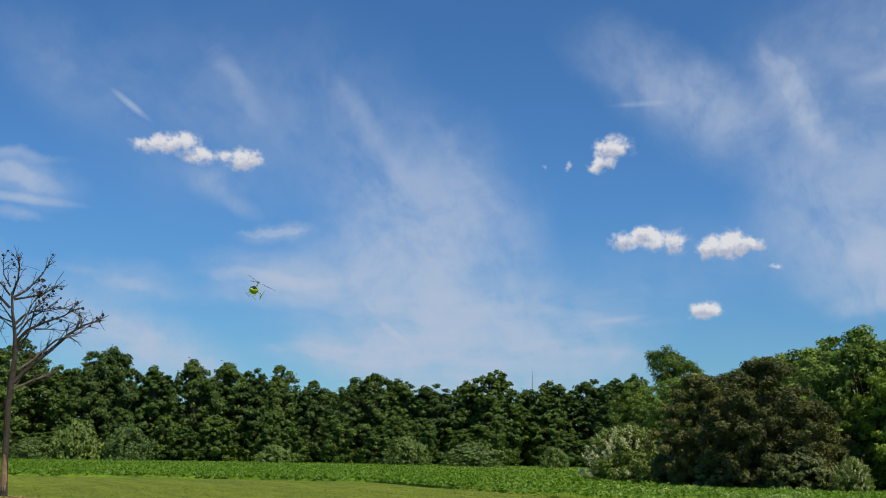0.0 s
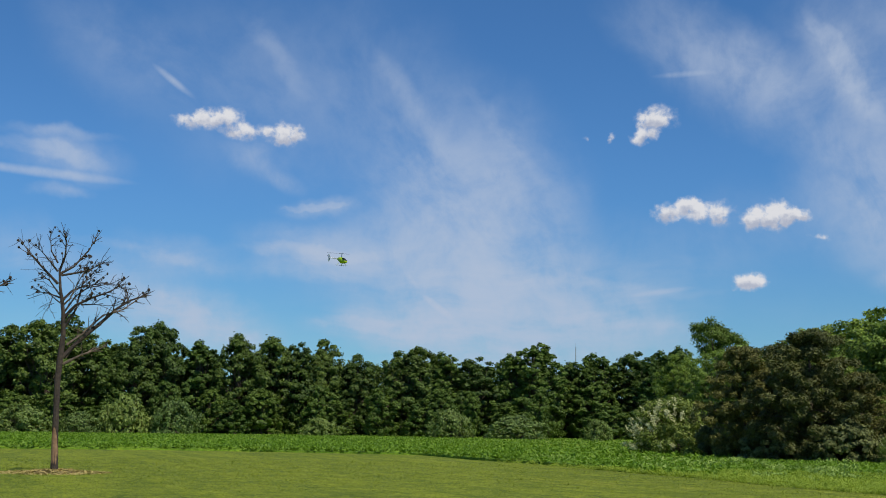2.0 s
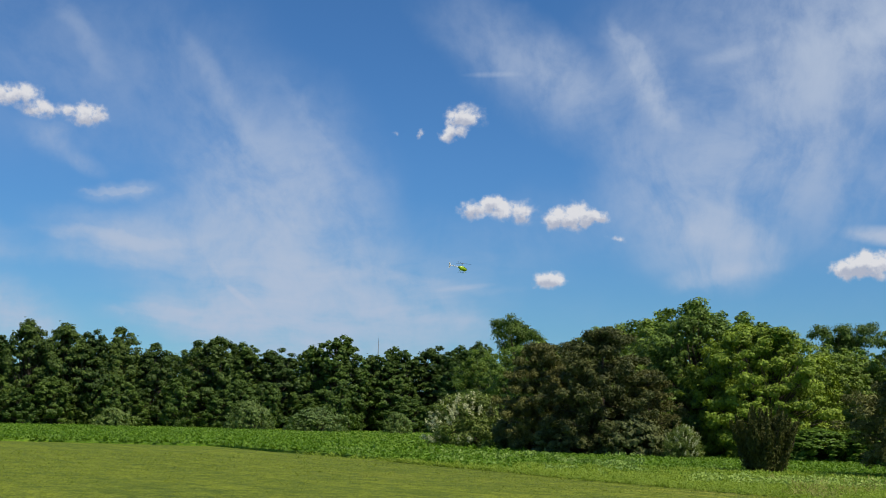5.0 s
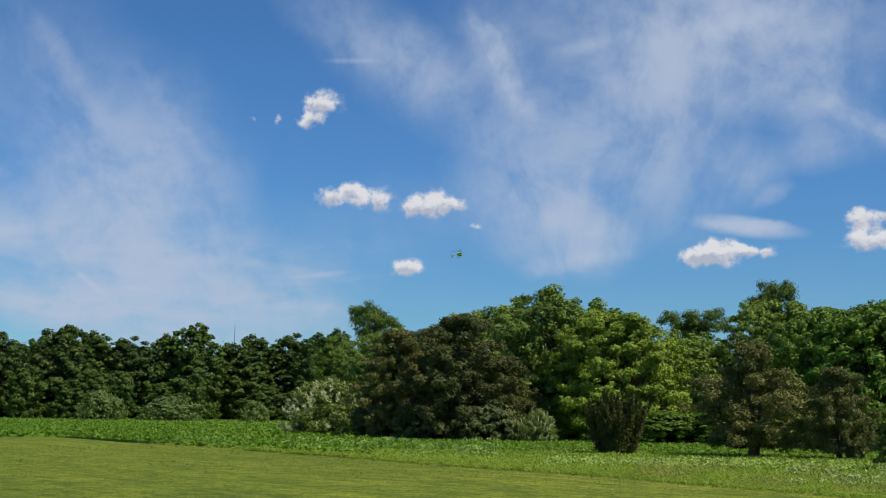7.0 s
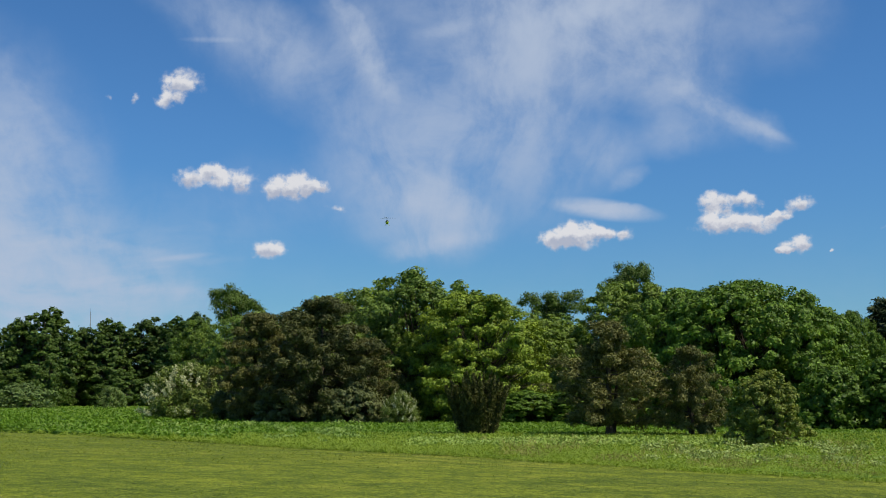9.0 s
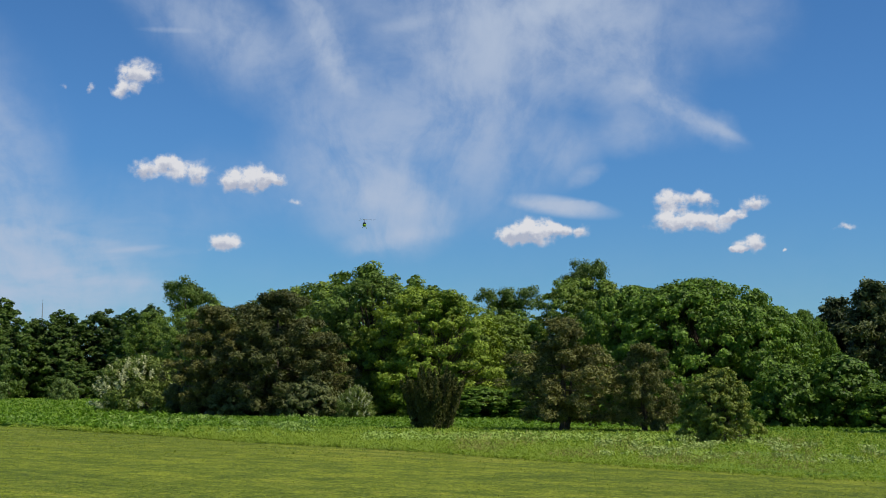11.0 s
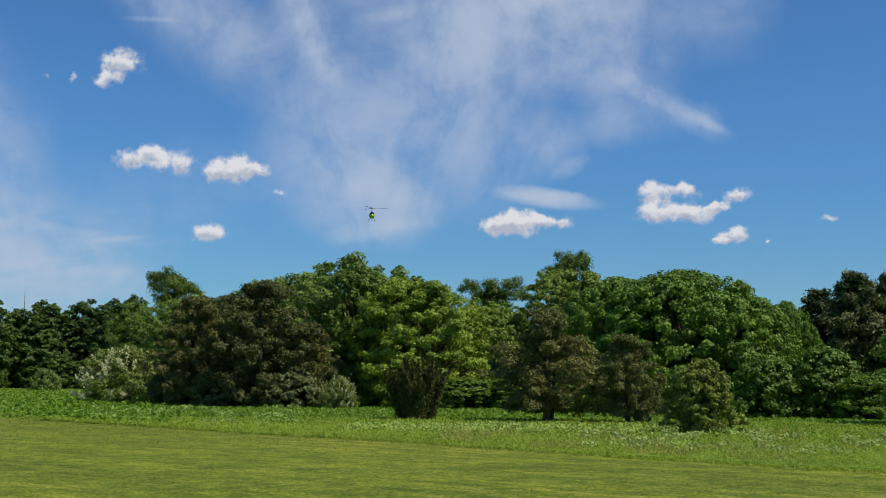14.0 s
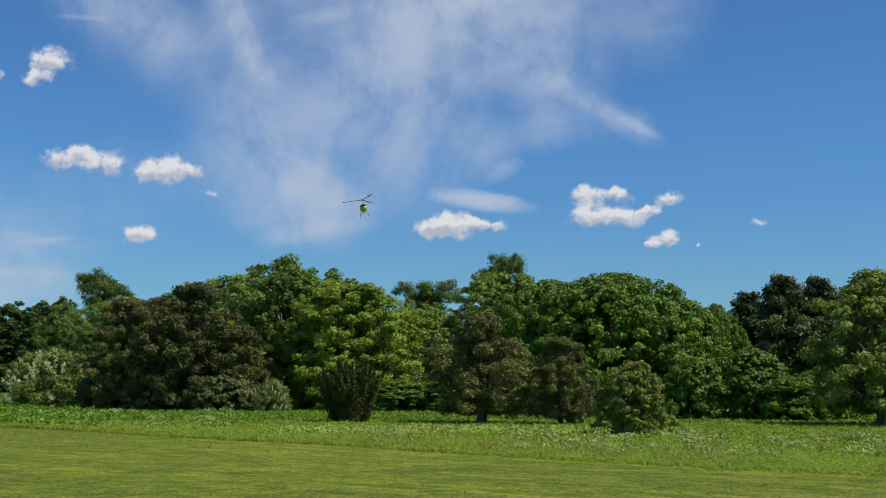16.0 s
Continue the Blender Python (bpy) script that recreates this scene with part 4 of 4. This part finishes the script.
    for h in heads:
        if h[2] < 6.1:
            continue
        b = bmesh.new()
        bmesh.ops.create_icosphere(b, subdivisions=1, radius=rng.uniform(0.045, 0.075))
        for vv in b.verts:
            vv.co *= rng.uniform(0.7, 1.25)
        bmesh.ops.translate(b, verts=b.verts, vec=h)
        part("seed_head", b, HUSK, root)
    for o in root.children:
        for vv in o.data.vertices:
            vv.co.x -= 0.055 * vv.co.z
    set_at(root, -15.98, 44.2, 15.9, 0.92, 0.95)
    second = clone(root, "leafless dead young tree farther along the lawn", -22.2, 43.5, 22, 0.95, 0.97)
    return root


build_dead_tree()


def build_mulch():
    rng = np.random.default_rng(91)
    for az, dist in ((-15.98, 44.2), (-22.2, 43.5)):
        bm = bmesh.new()
        bmesh.ops.create_cone(bm, cap_ends=True, segments=40, radius1=0.95, radius2=0.4, depth=0.10)
        for v in bm.verts:
            k = 1 + 0.16 * noise.noise((v.co.x * 2, v.co.y * 2, az))
            v.co.x *= k
            v.co.y *= k
        me = bpy.data.meshes.new("mulch_ring")
        bm.to_mesh(me)
        bm.free()
        me.materials.append(MULCH)
        ob = tagged(new("mulch_ring", me), "low ring of pale bark mulch round the dead tree", "mulch")
        ob.matrix_basis = pose(*at(az, dist, 0.05))
        r = 1.9 * rng.uniform(0, 1, 1500) ** 0.7
        t = rng.uniform(0, 2 * math.pi, 1500)
        c = np.stack([r * np.cos(t), r * np.sin(t), np.where(r < 0.6, 0.11, np.maximum(0.02, 0.11 - (r - 0.55) * 0.14))], 1) + np.array(at(az, dist))
        v, f = leaves(rng, c, np.tile([0, 0, 1.0], (1500, 1)), 0.16, 0.05, 0.4)
        tagged(new("mulch_chips", fast_mesh("mulch_chips", v, f, STRAW)), "loose pale chips and straw round the dead tree", "mulch", kind="stuff")


build_mulch()


# ---- mast beyond the wood ----
def build_mast():
    root = thing("radio_mast", "thin grey steel mast rising beyond the wood", "mast")
    bm = bmesh.new()
    tube(bm, [(0, 0, -0.2), (0, 0, 20), (0, 0, 28.5)], [0.25, 0.2, 0.1], 8)
    part("pole", bm, STEEL, root)
    bm = bmesh.new()
    tube(bm, [(0, 0, 28.4), (0, 0, 29.8)], [0.05, 0.03], 6)
    part("aerial", bm, STEEL, root)
    set_at(root, 7.61, 400)


build_mast()


# ---- the model helicopter ----
LIME_PAINT = plain_material("lime_paint", (0.33, 0.50, 0.008), (0.40, 0.58, 0.015), 0.3, 3.0)
BLACK_TRIM = plain_material("black_trim", (0.012, 0.012, 0.014), (0.03, 0.03, 0.03), 0.35, 6.0)
BLADE_BLACK = plain_material("blade_carbon", (0.02, 0.02, 0.024), (0.05, 0.05, 0.055), 0.25, 6.0)
WHITE_PAINT = plain_material("white_paint", (0.72, 0.74, 0.75), (0.82, 0.83, 0.84), 0.3, 3.0)
ALLOY = plain_material("alloy", (0.35, 0.36, 0.38), (0.5, 0.5, 0.52), 0.35, 10.0, 0.8)


def blade(bm, r0, r1, chord, thick):
    v = []
    for r in (r0, r0 + (r1 - r0) * 0.5, r1):
        for y, z in ((-0.32, 0), (0, 0.5), (0.68, 0), (0, -0.5)):
            v.append(bm.verts.new((r, y * chord, z * thick)))
    for k in (0, 4):
        for j in range(4):
            bm.faces.new((v[k + j], v[k + (j + 1) % 4], v[k + 4 + (j + 1) % 4], v[k + 4 + j]))
    bm.faces.new(v[3::-1]), bm.faces.new(v[8:12])


def build_helicopter():
    root = thing("model_helicopter", "lime-yellow model helicopter in flight, with black trim and white tail", "helicopter")
    bm = bmesh.new()
    # nose along +y
    secs = ((0.42, 0.03, 0.03, -0.05), (0.37, 0.085, 0.08, -0.05), (0.26, 0.13, 0.135, -0.03), (0.10, 0.145, 0.17, 0.0), (-0.06, 0.13, 0.17, 0.02), (-0.19, 0.085, 0.11, 0.05), (-0.30, 0.045, 0.05, 0.07))
    rings = []
    for y, rx, rz, zc in secs:
        rings.append([bm.verts.new((math.cos(a) * rx, y, zc + math.sin(a) * rz)) for a in (2 * math.pi * k / 16 for k in range(16))])
    for r0, r1 in zip(rings, rings[1:]):
        for j in range(16):
            bm.faces.new((r0[j], r1[j], r1[(j + 1) % 16], r0[(j + 1) % 16]))
    bm.faces.new(rings[0]), bm.faces.new(rings[-1][::-1])
    for f in bm.faces:
        f.smooth = True
    pod = part("pod", bm, LIME_PAINT, root, "glossy lime-yellow pod")
    bm = bmesh.new()
    rings = []
    for y, rx, rz, zc in ((0.395, 0.075, 0.075, -0.05), (0.33, 0.115, 0.112, -0.04), (0.25, 0.138, 0.140, -0.03), (0.16, 0.148, 0.163, -0.01)):
        rings.append([bm.verts.new((math.cos(a) * rx, y, zc + math.sin(a) * rz * 1.02)) for a in (math.pi * (0.2 + 0.6 * k / 10) for k in range(11))])
    for r0, r1 in zip(rings, rings[1:]):
        for j in range(10):
            bm.faces.new((r0[j], r1[j], r1[j + 1], r0[j + 1]))
    part("canopy", bm, BLACK_TRIM, pod, "dark tinted canopy")
    bm = bmesh.new()
    tube(bm, [(0, -0.28, 0.07), (0, -0.6, 0.085), (0, -0.98, 0.10)], [0.034, 0.024, 0.018], 10)
    part("tail_boom", bm, WHITE_PAINT, root, "white tail boom")
    for name, outline in (("tail_fin", ((-0.86, 0.10), (-0.98, 0.30), (-1.06, 0.30), (-1.02, 0.06), (-1.04, -0.12), (-0.97, -0.12))), ):
        bm = bmesh.new()
        a = [bm.verts.new((0.006, y, z)) for y, z in outline]
        b = [bm.verts.new((-0.006, y, z)) for y, z in outline]
        bm.faces.new(a), bm.faces.new(b[::-1])
        for j in range(len(a)):
            bm.faces.new((a[j], b[j], b[(j + 1) % len(a)], a[(j + 1) % len(a)]))
        part(name, bm, WHITE_PAINT, root, "white swept fin")
    bm = bmesh.new()
    for s in (-1, 1):
        q = bmesh.ops.create_cube(bm, size=1.0)["verts"]
        for v in q:
            v.co = Vector((v.co.x * 0.16 + s * 0.09, v.co.y * 0.08 - 0.72, v.co.z * 0.008 + 0.10))
    part("tailplane", bm, WHITE_PAINT, root)
    bm = bmesh.new()
    tube(bm, [(0, 0, 0.12), (0, 0, 0.25), (0, 0, 0.36)], [0.05, 0.022, 0.014], 10)
    part("mast", bm, ALLOY, root, "bare alloy rotor mast")
    for s in (-1, 1):
        bm = bmesh.new()
        tube(bm, [(s * 0.16, 0.32, -0.25), (s * 0.16, 0.27, -0.28), (s * 0.16, 0.0, -0.28), (s * 0.16, -0.24, -0.28)], [0.007] * 4, 8)
        part("skid", bm, BLACK_TRIM, root)
        for y in (0.2, -0.12):
            bm = bmesh.new()
            tube(bm, [(s * 0.06, y, -0.13), (s * 0.12, y, -0.19), (s * 0.16, y, -0.275)], [0.009] * 3, 8)
            part("strut", bm, LIME_PAINT, root)
    rotor = new("main_rotor")
    rotor.parent = root
    rotor.location = (0, 0, 0.37)
    bm = bmesh.new()
    tube(bm, [(0, 0, -0.03), (0, 0, 0.035)], [0.035, 0.03], 10)
    for k in range(3):
        tube(bm, [(0, 0, 0), (0.16 * math.cos(2.0944 * k), 0.16 * math.sin(2.0944 * k), 0)], [0.018, 0.016], 8)
    part("hub", bm, ALLOY, rotor)
    for k in range(3):
        bm = bmesh.new()
        blade(bm, 0.12, 0.80, 0.066, 0.011)
        bmesh.ops.rotate(bm, verts=bm.verts, matrix=Matrix.Rotation(2 * math.pi * k / 3, 3, "Z"))
        part("rotor_blade", bm, BLADE_BLACK, rotor)
    tail = new("tail_rotor")
    tail.parent = root
    tail.location = (0.035, -0.99, 0.10)
    for k in range(2):
        bm = bmesh.new()
        blade(bm, 0.01, 0.14, 0.03, 0.006)
        bmesh.ops.rotate(bm, verts=bm.verts, matrix=Matrix.Rotation(math.pi * k, 3, "Z"))
        bmesh.ops.rotate(bm, verts=bm.verts, matrix=Matrix.Rotation(math.pi / 2, 3, "Y"))
        part("tail_blade", bm, BLADE_BLACK, tail)
    return root, rotor, tail


helicopter, main_rotor, tail_rotor = build_helicopter()


def motions():
    # seconds, place, then nose-up, bank and heading in degrees
    def fly(x, y, z, nose, bank, heading):
        return pose(x, y, z, 0, 0, heading) @ pose(0, 0, 0, nose, bank, 0)

    walk(helicopter, [
        (0.0, fly(-4.77, 49.35, 8.20, 8, -24, 166)), (0.3, fly(-5.24, 50.29, 8.37, 8, -22, 166)), (0.6, fly(-5.80, 53.23, 8.71, 6, -18, 170)),
        (1.0, fly(-6.20, 57.17, 9.25, 4, -12, 182)), (1.3, fly(-6.03, 60.16, 9.76, 2, -6, 197)), (1.6, fly(-5.35, 63.21, 10.19, 0, -2, 216)),
        (2.0, fly(-4.03, 66.27, 10.73, -8, 4, 228)), (2.5, fly(-1.68, 69.33, 11.20, -14, 8, 241)), (3.0, fly(1.37, 72.33, 11.46, -12, 8, 253)),
        (3.5, fly(4.75, 74.19, 11.58, -8, 6, 268)), (4.0, fly(8.45, 76.87, 11.89, -5, 4, 280)), (4.5, fly(12.48, 80.37, 12.16, -5, 4, 284)),
        (5.5, fly(22.5, 91.5, 13.9, -4, 2, 282)), (6.3, fly(30.2, 101.5, 15.6, 4, 0, 245)), (7.0, fly(35.31, 108.43, 16.57, 8, -2, 205)),
        (7.5, fly(36.50, 105.91, 16.51, 4, -2, 185)), (8.5, fly(36.45, 97.37, 16.39, 0, 0, 168)), (9.5, fly(35.14, 89.38, 15.34, -2, 0, 160)),
        (12.0, fly(30.92, 75.16, 12.59, -2, 0, 158)), (13.0, fly(27.49, 65.86, 11.27, -2, 0, 158)), (14.0, fly(23.81, 55.55, 9.95, 0, 0, 158)),
        (14.5, fly(22.21, 50.82, 9.42, 0, -2, 158)), (15.0, fly(21.54, 47.87, 9.03, 2, 2, 156)), (15.5, fly(21.36, 45.78, 8.72, 3, 2, 156)),
        (16.0, fly(21.19, 43.62, 8.71, 6, 9, 154))])
    phase = ((0, 14.5, 15, 15.5, 16), (74, 62, 60, 88, 120))
    walk(main_rotor, [(k / 10, pose(0, 0, 0.37, 0, 0, 72 * k + float(np.interp(k / 10, *phase)))) for k in range(161)])
    walk(tail_rotor, [(k / 10, pose(0.035, -0.99, 0.10, 83 * k, 0, 0)) for k in range(161)])


motions()
